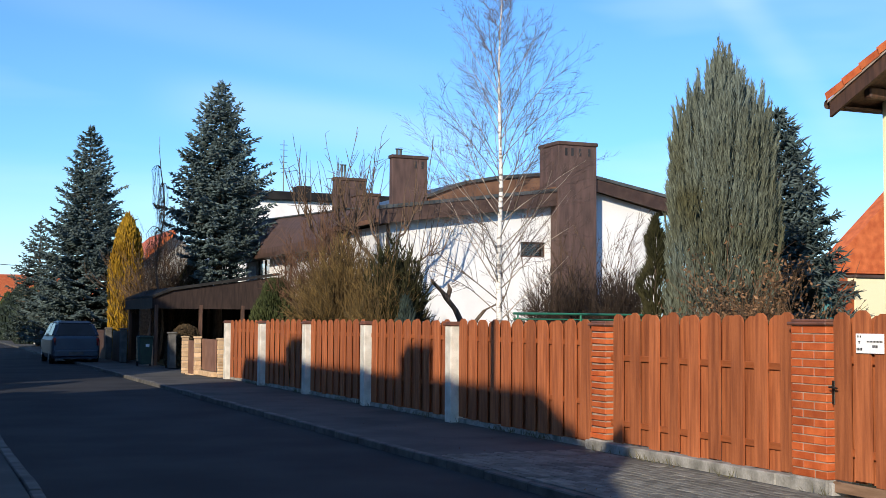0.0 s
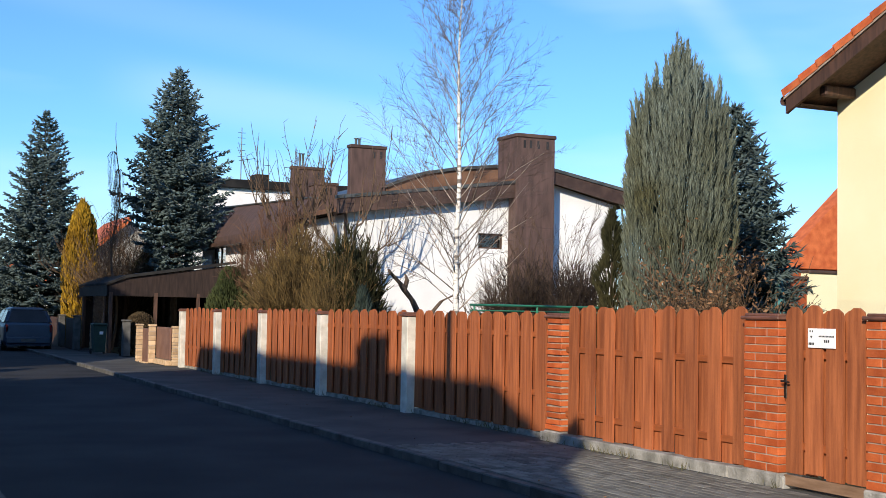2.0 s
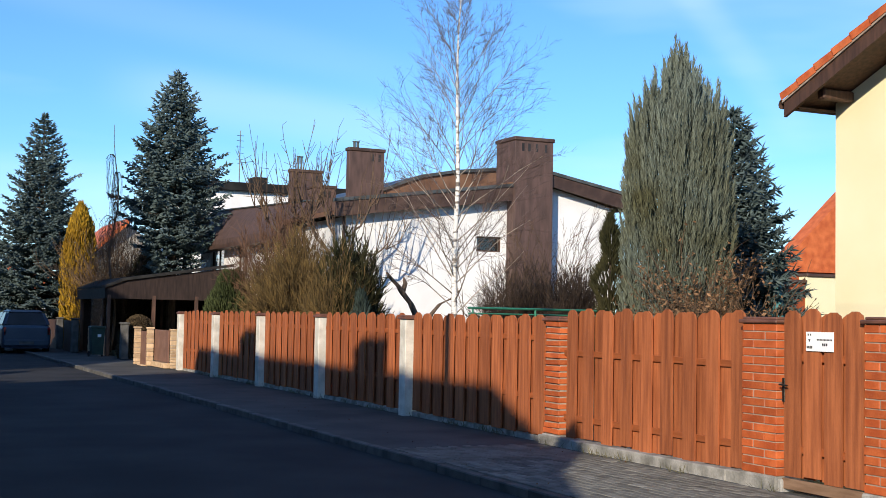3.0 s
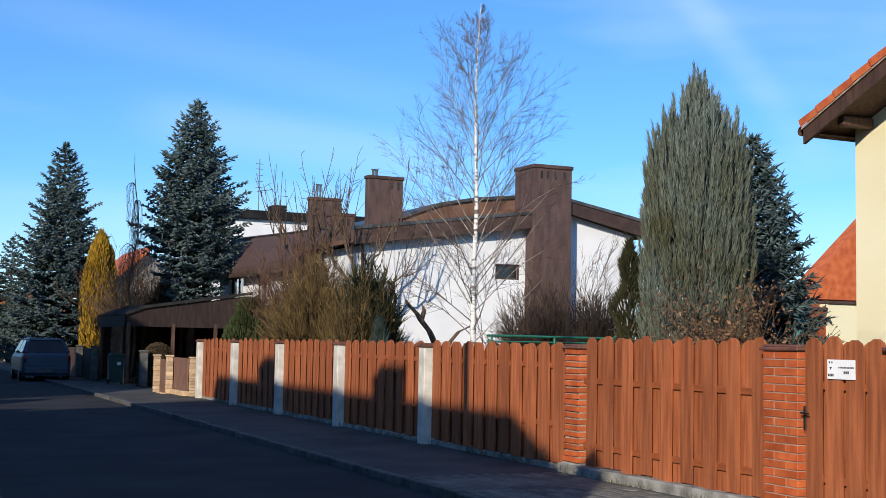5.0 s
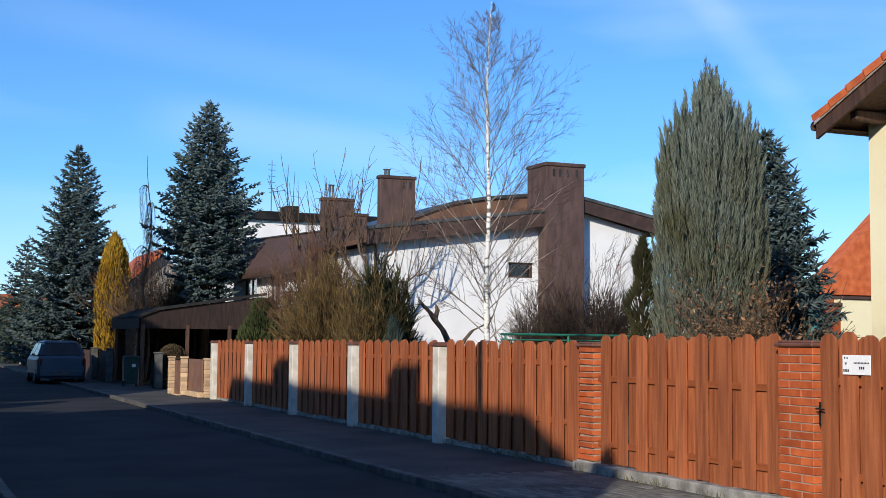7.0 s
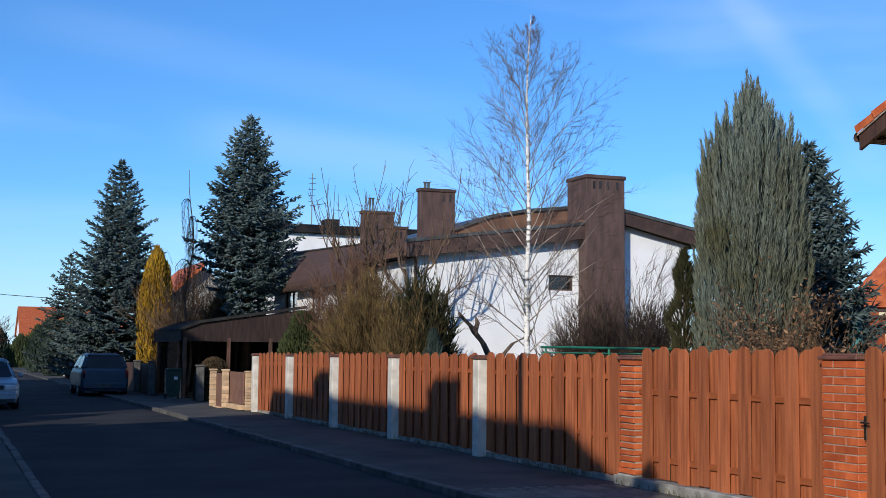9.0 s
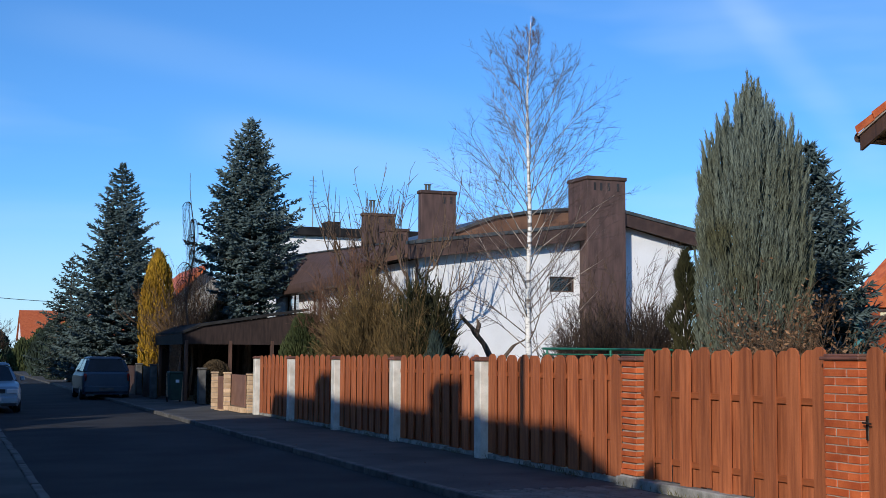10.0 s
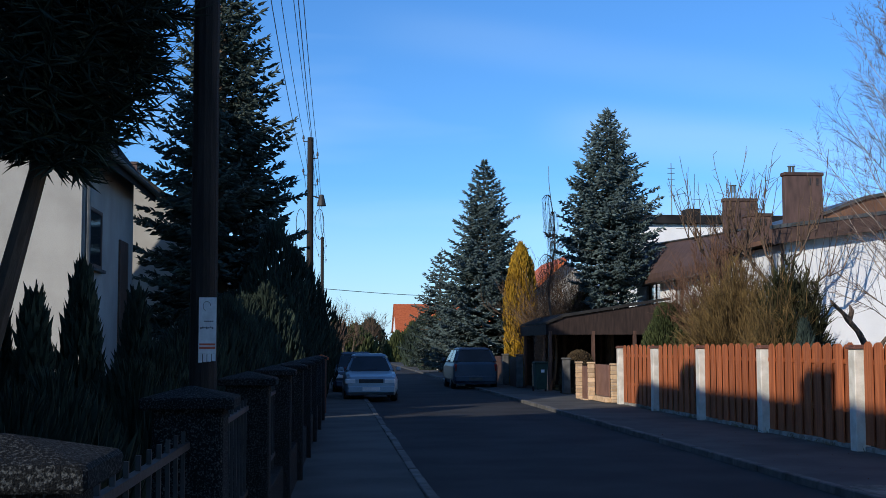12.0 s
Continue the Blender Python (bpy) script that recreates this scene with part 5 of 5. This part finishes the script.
def birch_tree(at, h, seed):
    rng = np.random.RandomState(seed)
    t = empty("birch", "slender white-barked birch with bare twigs behind the fence", "tree", "bare trees", at)
    n = 16
    pts = [np.array([0.05 * math.sin(i * 0.9) * (i / n), 0.04 * math.cos(i * 1.3) * (i / n), -0.05 + h * i / n]) for i in range(n + 1)]
    rad = [0.066 * (1 - i / n) ** 0.85 + 0.004 for i in range(n + 1)]
    part("trunk", stem(pts, rad, 9), BIRCH, t)
    limbs, segs, tips = [], [], []
    m = 64
    for i in range(m):
        q = 0.2 + 0.78 * (i + rng.uniform(0, 1)) / m
        j = min(int(q * n), n - 1)
        p = pts[j] + (pts[j + 1] - pts[j]) * (q * n - j)
        a = i * 2.4 + rng.normal(0, 0.3)
        tilt = 0.98 - 0.42 * q
        side = float(np.interp(q, (0.2, 0.32, 0.58, 0.77, 0.9, 1.0), (1.55, 1.85, 1.5, 0.85, 0.3, 0.04)))
        d = (math.cos(a) * math.sin(tilt), math.sin(a) * math.sin(tilt), math.cos(tilt))
        grown = []
        grow(rng, grown, tips, p, d, side / math.sin(tilt) * rng.uniform(0.75, 1.1), 0.012 * (1 - q) + 0.004, 1, 3, [0, 18, 6], 0.6, 0.022, 0.07, 0.28, 0.32, 0.0027)
        limbs += grown[:7]
        segs += grown[7:]
    tagged(part("limb", tubes(limbs, 5), BIRCHLIMB, t), kind="stuff")
    part("crown", tubes(segs, 3), BIRCHTWIG, t)
    return t


birch_tree((10.0, 21, 0), 8.05, 31)


def thicket(name, label, at, count, hlo, hhi, spreads, base, material, seed, kids=(10, 5, 0), r=0.016, up=0.03, ratio=0.45, spread=0.42, category="bush", twig=0.0065):
    rs = random.Random(seed)
    rows = []
    for _ in range(count):
        a = rs.uniform(0, 6.28)
        k = rs.uniform(*spreads)
        b0 = base * math.sqrt(rs.random())
        rows.append(((b0 * math.cos(a), b0 * math.sin(a)), (k * math.cos(a), k * math.sin(a), 1), rs.uniform(hlo, hhi), r))
    return bare_tree(name, label, at, rows, list(kids), material, material, seed, spread=spread, up=up, ratio=ratio, maxlevel=2, category=category, group="bare bushes", twig=twig)


def dome_bush(name, label, at, wide, top, count, material, seed, r=0.011, side_twigs=12, twig=0.0045, low=0.15, category="bush"):
    """Bare stems that fan out from one stool and end on a rounded outline."""
    rng = np.random.RandomState(seed)
    bush = empty(name, label, category, "bare bushes", at)
    stems, twigs = [], []
    for i in range(count):
        a = rng.uniform(0, 6.283)
        u = rng.uniform(low, 1.0)
        end = np.array([wide * math.cos(a) * math.sqrt(1 - u * u), wide * math.sin(a) * math.sqrt(1 - u * u), top * (0.3 + 0.7 * u)]) * rng.uniform(0.72, 1.03)
        base = np.array([end[0] * 0.25 + rng.normal(0, 0.1), end[1] * 0.25 + rng.normal(0, 0.1), -0.03])
        bow = np.array([end[0] * 0.45, end[1] * 0.45, end[2] * 0.6]) + rng.normal(0, 0.06, 3)
        prev, k = base, 7
        for j in range(1, k + 1):
            s = j / k
            p = base * (1 - s) ** 2 + bow * 2 * s * (1 - s) + end * s * s + rng.normal(0, 0.018, 3)
            stems.append((*prev, *p, r * (1.05 - 0.75 * (s - 1 / k)), r * (1.05 - 0.75 * s)))
            if s > 0.35:
                for _ in range(max(1, side_twigs // 5)):
                    way = (p - prev) / (np.linalg.norm(p - prev) + 1e-9) + rng.normal(0, 0.42, 3) + np.array([0, 0, 0.25])
                    way /= np.linalg.norm(way)
                    L = rng.uniform(0.16, 0.46)
                    mid = p + way * L * 0.5
                    tipp = mid + (way + rng.normal(0, 0.2, 3)) * L * 0.5
                    twigs += [(*p, *mid, twig, twig * 0.85), (*mid, *tipp, twig * 0.85, twig * 0.6)]
            prev = p
    tagged(part("stem", tubes(stems, 4), material, bush), kind="stuff")
    tagged(part("twig", tubes(twigs, 3), material, bush), kind="stuff")
    return bush


dome_bush("forsythia_bush", "large rounded ochre bare-twigged bush behind the picket fence", (10.35, 31.2, 0), 1.5, 3.65, 720, YTWIG, 33, 0.013, 20, 0.006, 0.05)
dome_bush("brown_bush", "brown bare-twigged bush beside the ochre bush", (10.6, 29.2, 0), 0.95, 3.2, 130, YTWIG, 34, 0.011, 16, 0.005)
dome_bush("evergreen_bush", "dark loose evergreen bush beside the ochre bush", (11.2, 29.7, 0), 0.95, 3.5, 330, OLIVEBUSH, 26, 0.016, 26, 0.013, 0.05)
dome_bush("brown_bush", "dark bare bush in front of the house corner", (15.5, 26.0, 0), 0.95, 2.8, 240, DARKTWIG, 35, 0.012, 20, 0.006)
dome_bush("brown_bush", "dark tangled bush by the chimney foot", (14.4, 26.6, 0), 1.2, 2.85, 300, DARKTWIG, 36, 0.012, 20, 0.006)
dome_bush("brown_bush", "low dark bush between the chimney and the conifer", (14.9, 25.0, 0), 0.9, 2.5, 240, DARKTWIG, 135, 0.011, 20, 0.006)
thicket("tall_twig_bush", "slender pale upright shoots before the white wall", (15.9, 26.9, 0), 22, 2.8, 4.0, (0.02, 0.3), 0.8, TWIG, 136, (9, 5, 0), r=0.013, ratio=0.3, twig=0.0055)
thicket("tall_twig_bush", "slender upright shoots before the brown chimney", (14.3, 27.3, 0), 16, 2.8, 3.9, (0.02, 0.22), 0.8, TWIG, 137, (7, 4, 0), r=0.012, ratio=0.26, twig=0.0055)
thicket("brown_bush", "tangled bare bush under the weeping tree", (9.0, 51.0, 0), 80, 2.2, 3.6, (0.05, 0.4), 0.8, TWIG, 37, (9, 5, 0))
thicket("brown_bush", "tangled bare bush behind the carport", (10.0, 51.4, 0), 90, 2.6, 4.2, (0.05, 0.4), 1.1, DARKTWIG, 38, (9, 5, 0))
def fruit_tree(at, seed, arms, shoots):
    """A pruned fruit tree: a short trunk, crooked arms and long upright water shoots."""
    rng = np.random.RandomState(seed)
    t = empty("fruit_tree", "bare pruned fruit tree with long upright water shoots", "tree", "bare trees", at)
    part("trunk", stem([(0, 0, -0.05), (0.03, 0, 1.0), (-0.02, 0.02, 2.0), (0, 0, 2.6)], [0.13, 0.11, 0.1, 0.09]), BARK, t)
    limbs, twigs = [], []
    for dx, dy, dz in arms:
        start, end = np.array([0, 0, 2.45]), np.array([dx, dy, 2.45 + dz])
        prev = start
        for j in range(1, 8):
            s = j / 7
            p = start + (end - start) * s + np.array([0, 0, 0.35 * math.sin(s * 3.1)]) + rng.normal(0, 0.07, 3)
            limbs.append((*prev, *p, 0.05 * (1.1 - s * 0.75), 0.05 * (1.1 - (s + 0.14) * 0.75)))
            if s > 0.25:
                for _ in range(shoots):
                    L = rng.uniform(0.9, 2.2)
                    way = np.array([dx * 0.25, dy * 0.2, 1.0]) + rng.normal(0, 0.24, 3)
                    q, r = p, 0.017
                    for k in range(5):
                        way = way + rng.normal(0, 0.05, 3) + np.array([0, 0, 0.1])
                        way /= np.linalg.norm(way)
                        e = q + way * L / 5
                        twigs.append((*q, *e, r, r * 0.8))
                        if rng.uniform() < 0.6:
                            f = e + (way * 0.7 + rng.normal(0, 0.5, 3)) * rng.uniform(0.12, 0.4)
                            twigs.append((*e, *f, 0.008, 0.005))
                        q, r = e, r * 0.8
            prev = p
    tagged(part("limb", tubes(limbs, 7), BARK, t), kind="stuff")
    tagged(part("twig", tubes(twigs, 4), TWIG, t), kind="stuff")


fruit_tree((12.1, 32.6, 0), 71, ((-1.7, 0.2, 1.9), (0.8, -0.2, 2.3), (-0.6, 0.4, 2.3), (1.7, 0.3, 1.1)), 2)
fruit_tree((10.9, 33.3, 0), 73, ((-1.1, 0.1, 2.1), (0.8, 0.2, 2.3), (0.0, -0.3, 2.4)), 3)
dome_bush("tall_twig_bush", "thin reddish-brown bare bush rising above the ochre bush", (10.5, 33.3, 0), 1.6, 4.6, 420, REDTWIG, 77, 0.01, 24, 0.0055, 0.3)
# leafy beech in winter leaf
beech, tips = thicket("beech_bush", "beech bush holding dry brown leaves in front of the juniper", (10.72, 14.7, 0), 40, 1.2, 2.05, (0.03, 0.16), 0.35, TWIG, 39, (9, 5, 0))
np.random.seed(9)
tp = np.array(tips)
tp = tp[np.random.choice(len(tp), min(1500, len(tp)), False)]
part("dry_leaves", leaves(np.concatenate([tp, tp + np.random.normal(0, 0.06, tp.shape), tp + np.random.normal(0, 0.09, tp.shape)]), 0.033), DRYLEAF, beech)


def weeping_tree(at, h, seed):
    rng = np.random.RandomState(seed)
    t = empty("weeping_larch", "tall bare weeping tree with hanging twigs", "tree", "bare trees", at)
    n = 14
    pts = [np.array([0.12 * math.sin(i * 0.8), 0.1 * math.cos(i * 1.1), h * i / n]) for i in range(n + 1)]
    part("trunk", stem(pts, [0.05 * (1 - i / n) + 0.008 for i in range(n + 1)], 7), BARK, t)
    segs = []
    for i in range(22):
        q = rng.uniform(0.3, 0.9)
        p = pts[int(q * n)].copy()
        a = rng.uniform(0, 6.3)
        if i % 3:
            a = 3.5 + rng.normal(0, 0.6)
        L = rng.uniform(0.3, 1.0) * (1.25 - q)
        prev = p
        for k in range(1, 7):
            s = k / 6
            nx = p + np.array([math.cos(a) * L * s, math.sin(a) * L * s, 0.5 * L * math.sin(s * 3.0) - 0.1 * s])
            segs.append((*prev, *nx, 0.02 - 0.0015 * k, 0.019 - 0.0015 * k))
            prev = nx
            for _ in range(2):
                e = nx.copy()
                for m in range(4):
                    e2 = e + np.array([rng.normal(0, 0.05), rng.normal(0, 0.05), -rng.uniform(0.2, 0.5)])
                    segs.append((*e, *e2, 0.004, 0.003))
                    e = e2
    part("crown", tubes(segs, 3), TWIG, t)


weeping_tree((8.35, 46.8, 0), 8.4, 81)

# crooked old vine stem by the white wall
vine = empty("old_vine", "crooked old vine stem leaning by the white wall", "vine", at=(13.0, 31.5, 0))
part("stem", stem([(1.0, 0, -0.02), (0.95, 0.02, 0.9), (0.82, 0, 1.6), (0.68, 0.03, 1.9), (0.42, 0, 2.18), (0.3, -0.02, 2.35), (0.02, 0, 2.62), (-0.06, 0, 2.74)], [0.12, 0.11, 0.1, 0.09, 0.1, 0.08, 0.07, 0.03]), BARK, vine)
part("branch", stem([(0.95, 0, 0.9), (1.3, 0, 1.62), (1.55, 0, 1.9), (1.9, 0, 2.06), (2.15, 0, 2.3)], [0.08, 0.07, 0.06, 0.05, 0.02]), BARK, vine)
part("branch", stem([(0.42, 0, 2.18), (0.5, 0, 2.45), (0.44, 0, 2.62)], [0.08, 0.07, 0.02]), BARK, vine)

# ---- garden details ----
rail = empty("green_rail", "green painted metal rail behind the fence", "rail", at=(0, 0, 0))
part("bar", tubes([(9.9, 20.2, 1.72, 13.2, 21.2, 1.72, 0.022, 0.022)], 8), GREENNET, rail)
part("bar", tubes([(9.9, 20.2, 1.62, 13.2, 21.2, 1.62, 0.012, 0.012)], 8), GREENNET, rail)
for q in (0.03, 0.5, 0.9):
    part("upright", tubes([(9.9 + 3.3 * q, 20.2 + q, 0, 9.9 + 3.3 * q, 20.2 + q, 1.74, 0.02, 0.02)], 8), GREENNET, rail)
parasol = empty("closed_parasol", "closed teal garden parasol on a pole", "parasol", at=(15.9, 19.0, 0))
part("pole", tubes([(0, 0, 0, 0, 0, 2.4, 0.025, 0.02)], 8), STEEL, parasol)
part("canopy", tubes([(0, 0, 1.0, 0, 0, 1.2, 0.13, 0.17), (0, 0, 1.2, 0, 0, 2.2, 0.17, 0.07), (0, 0, 2.2, 0, 0, 2.35, 0.07, 0.02)], 12), PARASOL, parasol)

# white flat-roofed house behind the terrace
back = empty("flat_roof_house", "white flat-roofed house with a dark parapet behind the terrace", "house", at=(0, 0, 0))
part("wall", boxes(((14.5, 58, 0), (24, 68, 7.35))), WHITEWALL, back)
part("parapet", boxes(((14.2, 57.7, 7.35), (24.3, 68.3, 7.75)), bevel=0.02), DARKROOF, back)
part("roof_hut", boxes(((17.15, 59, 7.75), (17.85, 60, 8.2)), bevel=0.02), DARKROOF, back)
aerial = empty("tv_aerial", "thin rooftop television aerial on a mast", "aerial", at=(16.3, 58.6, 7.75))
part("mast", tubes([(0, 0, 0, 0, 0, 2.6, 0.025, 0.02)], 6), FLASH, aerial)
for z in (1.2, 1.5, 1.8, 2.1, 2.35):
    part("element", tubes([(-0.18, 0, z, 0.18, 0, z, 0.012, 0.012)], 4), FLASH, aerial)
part("boom", tubes([(-0.1, 0, 1.0, 0.7, 0, 1.15, 0.015, 0.015)], 4), FLASH, aerial)
far_gable = empty("gabled_house", "grey gabled house with a red tiled roof behind the weeping tree", "house", at=(0, 0, 0))
part("wall", prism([(11.2, 0), (16, 0), (16, 4), (13.3, 6.4), (11.2, 4.6)], "y", 70, 78), GREYWALL, far_gable)
part("roof", prism([(10.7, 4.1), (13.3, 6.41), (13.3, 6.7), (10.7, 4.4)], "y", 69.4, 78.4), TILE, far_gable)

distant = empty("street_fence", "dark slatted fence with white gateposts far down the street", "fence", at=(7.9, 100, 0))
for y in (-14, -4, 8, 20):
    part("gatepost", boxes(((-0.2, y - 0.25, 0), (0.2, y + 0.25, 1.7)), ((-0.26, y - 0.31, 1.7), (0.26, y + 0.31, 1.78)), bevel=0.02), WHITEWALL, distant)
for y in range(-13, 20, 3):
    part("panel", boxes(*[((-0.02, y + 0.3 * k, 0.1), (0.02, y + 0.3 * k + 0.2, 1.35)) for k in range(10)]), DARKWOOD, distant)
for k, (x, y, h) in enumerate(((1.6, 120, 4.6), (4.0, 135, 5.0), (0.2, 128, 4.8))):
    bare_tree("far_bare_tree", "hazy bare tree far down the street", (x, y, 0), [((0, 0), (0.05, 0, 1), h * 0.8, 0.14), ((0.1, 0), (0.4, 0.1, 1), h * 0.75, 0.1), ((-0.1, 0), (-0.4, 0, 1), h * 0.75, 0.1)], [9, 7, 5], TWIG, BARK, 300 + k, spread=0.5, up=0.06, ratio=0.5, twig=0.014)
# ---- wheelie bin, arch and hedge by the carport ----
wbin = empty("wheelie_bin", "dark green plastic wheelie bin by the carport", "bin", at=(7.22, 43.0, 0))
part("tub", prism([(-0.17, 0.08), (0.17, 0.08), (0.22, 0.95), (-0.22, 0.95)], "y", -0.28, 0.28), GREENPL, wbin)
part("lid", boxes(((-0.24, -0.32, 0.95), (0.24, 0.32, 1.03)), bevel=0.025), GREENPL, wbin)
part("sticker", boxes(((-0.02, -0.284, 0.66), (0.1, -0.281, 0.76))), SIGN, wbin)
for s in (-1, 1):
    part("wheel", tubes([(s * 0.19, 0.2, 0.09, s * 0.24, 0.2, 0.09, 0.09, 0.09)], 12), TYRE, wbin)
dome = column_shrub("clipped_hedge", "rounded clipped brown beech hedge behind the gateway", (8.3, 41.6, 0), 1.46, 0.62, BROWNLEAF, 91, 9000, 0.06, lambda q: math.sqrt(max(0.02, 1 - q ** 3)), 0.3, 0.03)
for k, (x, y, h) in enumerate(((7.75, 41.0, 1.12), (7.1, 47.0, 1.2), (7.2, 51.5, 1.2), (7.1, 56.0, 1.2))):
    st = empty("dark_gate_post", "dark stone gate post along the shaded footway", "gate post", "dark gate posts", (x, y, 0))
    part("shaft", boxes(((-0.12, -0.14, 0), (0.12, 0.14, h)), bevel=0.02), KERB, st)
    part("cap", boxes(((-0.15, -0.17, h), (0.15, 0.17, h + 0.06)), bevel=0.02), KERB, st)
for k, y in enumerate((48.5, 53.0, 58, 64, 70, 76, 84, 92)):
    pf = empty("far_fence_panel", "dark garden fence panel further down the street", "fence panel", "far fence panels", (7.2, y, 0))
    part("sheet", boxes(((-0.04, -1.6, -0.02), (0.04, 1.6, 1.15)), bevel=0.01), DARKWOOD if k < 5 or k % 2 else GREYWALL, pf)
for k, y in enumerate((30.5, 36, 42, 48, 54, 60)):
    pf = empty("left_fence_panel", "dark garden fence panel on the shaded side", "fence panel", "shaded fence panels", (-0.69, y, 0))
    part("sheet", boxes(((-0.04, -2.7, -0.02), (0.04, 2.7, 1.15)), bevel=0.01), DARKWOOD, pf)
cap_post = empty("terracotta_post", "brick post with an orange terracotta cap on the shaded side", "gate post", at=(-0.22, 30.0, 0))
part("shaft", boxes(((-0.12, -0.12, 0), (0.12, 0.12, 1.25)), bevel=0.01), CAP, cap_post)
part("cap", prism([(-0.18, 1.25), (0.18, 1.25), (0.18, 1.3), (0.0, 1.38), (-0.18, 1.3)], "y", -0.18, 0.18), TILE, cap_post)
# distant trees at the end of the street
for i, (x, y, h, r) in enumerate(((2.5, 130, 3.8, 2.5), (-1.5, 140, 4.5, 2.5), (-5, 120, 5, 3), (4.5, 145, 4.8, 2.5), (0.5, 160, 5, 3), (7.5, 100, 4.0, 2.0), (8.5, 92, 4.5, 2.0), (6.9, 86, 3.0, 1.2), (9.0, 138, 4.2, 1.6), (11.5, 140, 4.6, 2.0), (7.0, 132, 3.0, 1.4))):
    column_shrub("distant_evergreen", "distant evergreen tree at the end of the street", (x, y, 0), h, r, SPRUCE_DARK if i % 2 else GREENBUSH, 100 + i, 1800, 0.7, None, 0.4, 0.1, "distant trees")
for i, (x, y) in enumerate(((-0.5, 110), (-3, 118), (3.5, 150))):
    bare_tree("distant_bare_tree", "distant bare tree at the end of the street", (x, y, 0), [((0, 0), (0, 0, 1), 4.2, 0.12)], [14, 8, 4], TWIG, BARK, 120 + i, spread=0.6, up=0.06, ratio=0.5, maxlevel=3)

# ---- pavers of the footway ----
paving = empty("footway_paving", "grey concrete block paving on the footway", "paving")
paving["kind"] = "structure"
pv = bpy.data.meshes.new("paver")
pb = boxes(((0.003, 0.003, -0.05), (0.097, 0.197, 0.0)), bevel=0.004)
pb.to_mesh(pv)
pb.free()
pv.materials.append(SLAB)
rp = random.Random(77)
rest_v, rest_f = [], []
# Pavers stop near y 13.6; the smoother footway beyond is coloured darker, partly for shade.
for i in range(19):
    for j in range(38):
        x, y = 5.72 + i * 0.104, 6.0 + j * 0.2 + (0.1 if i % 2 else 0)
        z, tx, ty = rp.uniform(-0.003, 0.002), rp.uniform(-0.6, 0.6), rp.uniform(-0.6, 0.6)
        if 15 <= j < 30:
            share("paver", pv, pose(x, y, z, tx, ty, 0), paving)
        else:
            k = len(rest_v)
            for (dx, dy) in ((0.003, 0.003), (0.101, 0.003), (0.101, 0.197), (0.003, 0.197)):
                rest_v.append((x + dx, y + dy, z + dx * radians(-ty)))
            for (dx, dy) in ((0.0, 0.0), (0.104, 0.0), (0.104, 0.2), (0.0, 0.2)):
                rest_v.append((x + dx, y + dy, -0.011))
            rest_f += [(k, k + 1, k + 2, k + 3), (k, k + 4, k + 5, k + 1), (k + 1, k + 5, k + 6, k + 2), (k + 2, k + 6, k + 7, k + 3), (k + 3, k + 7, k + 4, k)]
tagged(part("paver", (rest_v, rest_f), SLAB, paving), kind="stuff")

# ---- weeds and litter along the fence foot ----
rw = np.random.RandomState(55)
np.random.seed(55)
n = 1500
wy = rw.uniform(9.2, 33.5, n)
keep = np.sin(wy * 1.7) + np.sin(wy * 4.3) + rw.normal(0, 0.7, n) > 0.4
wy = wy[keep]
wx = np.where(wy > 13.7, 7.84, 7.72) - np.abs(rw.normal(0, 0.05, len(wy)))
p0 = np.stack([wx, wy, np.full(len(wy), -0.012)], 1)
p1 = p0 + np.stack([rw.normal(-0.02, 0.035, len(wy)), rw.normal(0, 0.035, len(wy)), rw.uniform(0.03, 0.12, len(wy))], 1)
weeds = tagged(part("dry_weeds", spindles(p0, p1, np.full(len(wy), 0.004), 0.4), GRASS), "sparse dry weeds along the foot of the fence", "weeds", kind="stuff")
litter_c = np.stack([rw.uniform(5.75, 7.75, 140), rw.uniform(8, 33, 140), np.full(140, 0.008)], 1)
tagged(part("leaf_litter", leaves(litter_c, 0.012), DRYLEAF), "scattered small dry leaves on the footway", "leaf litter", kind="stuff")
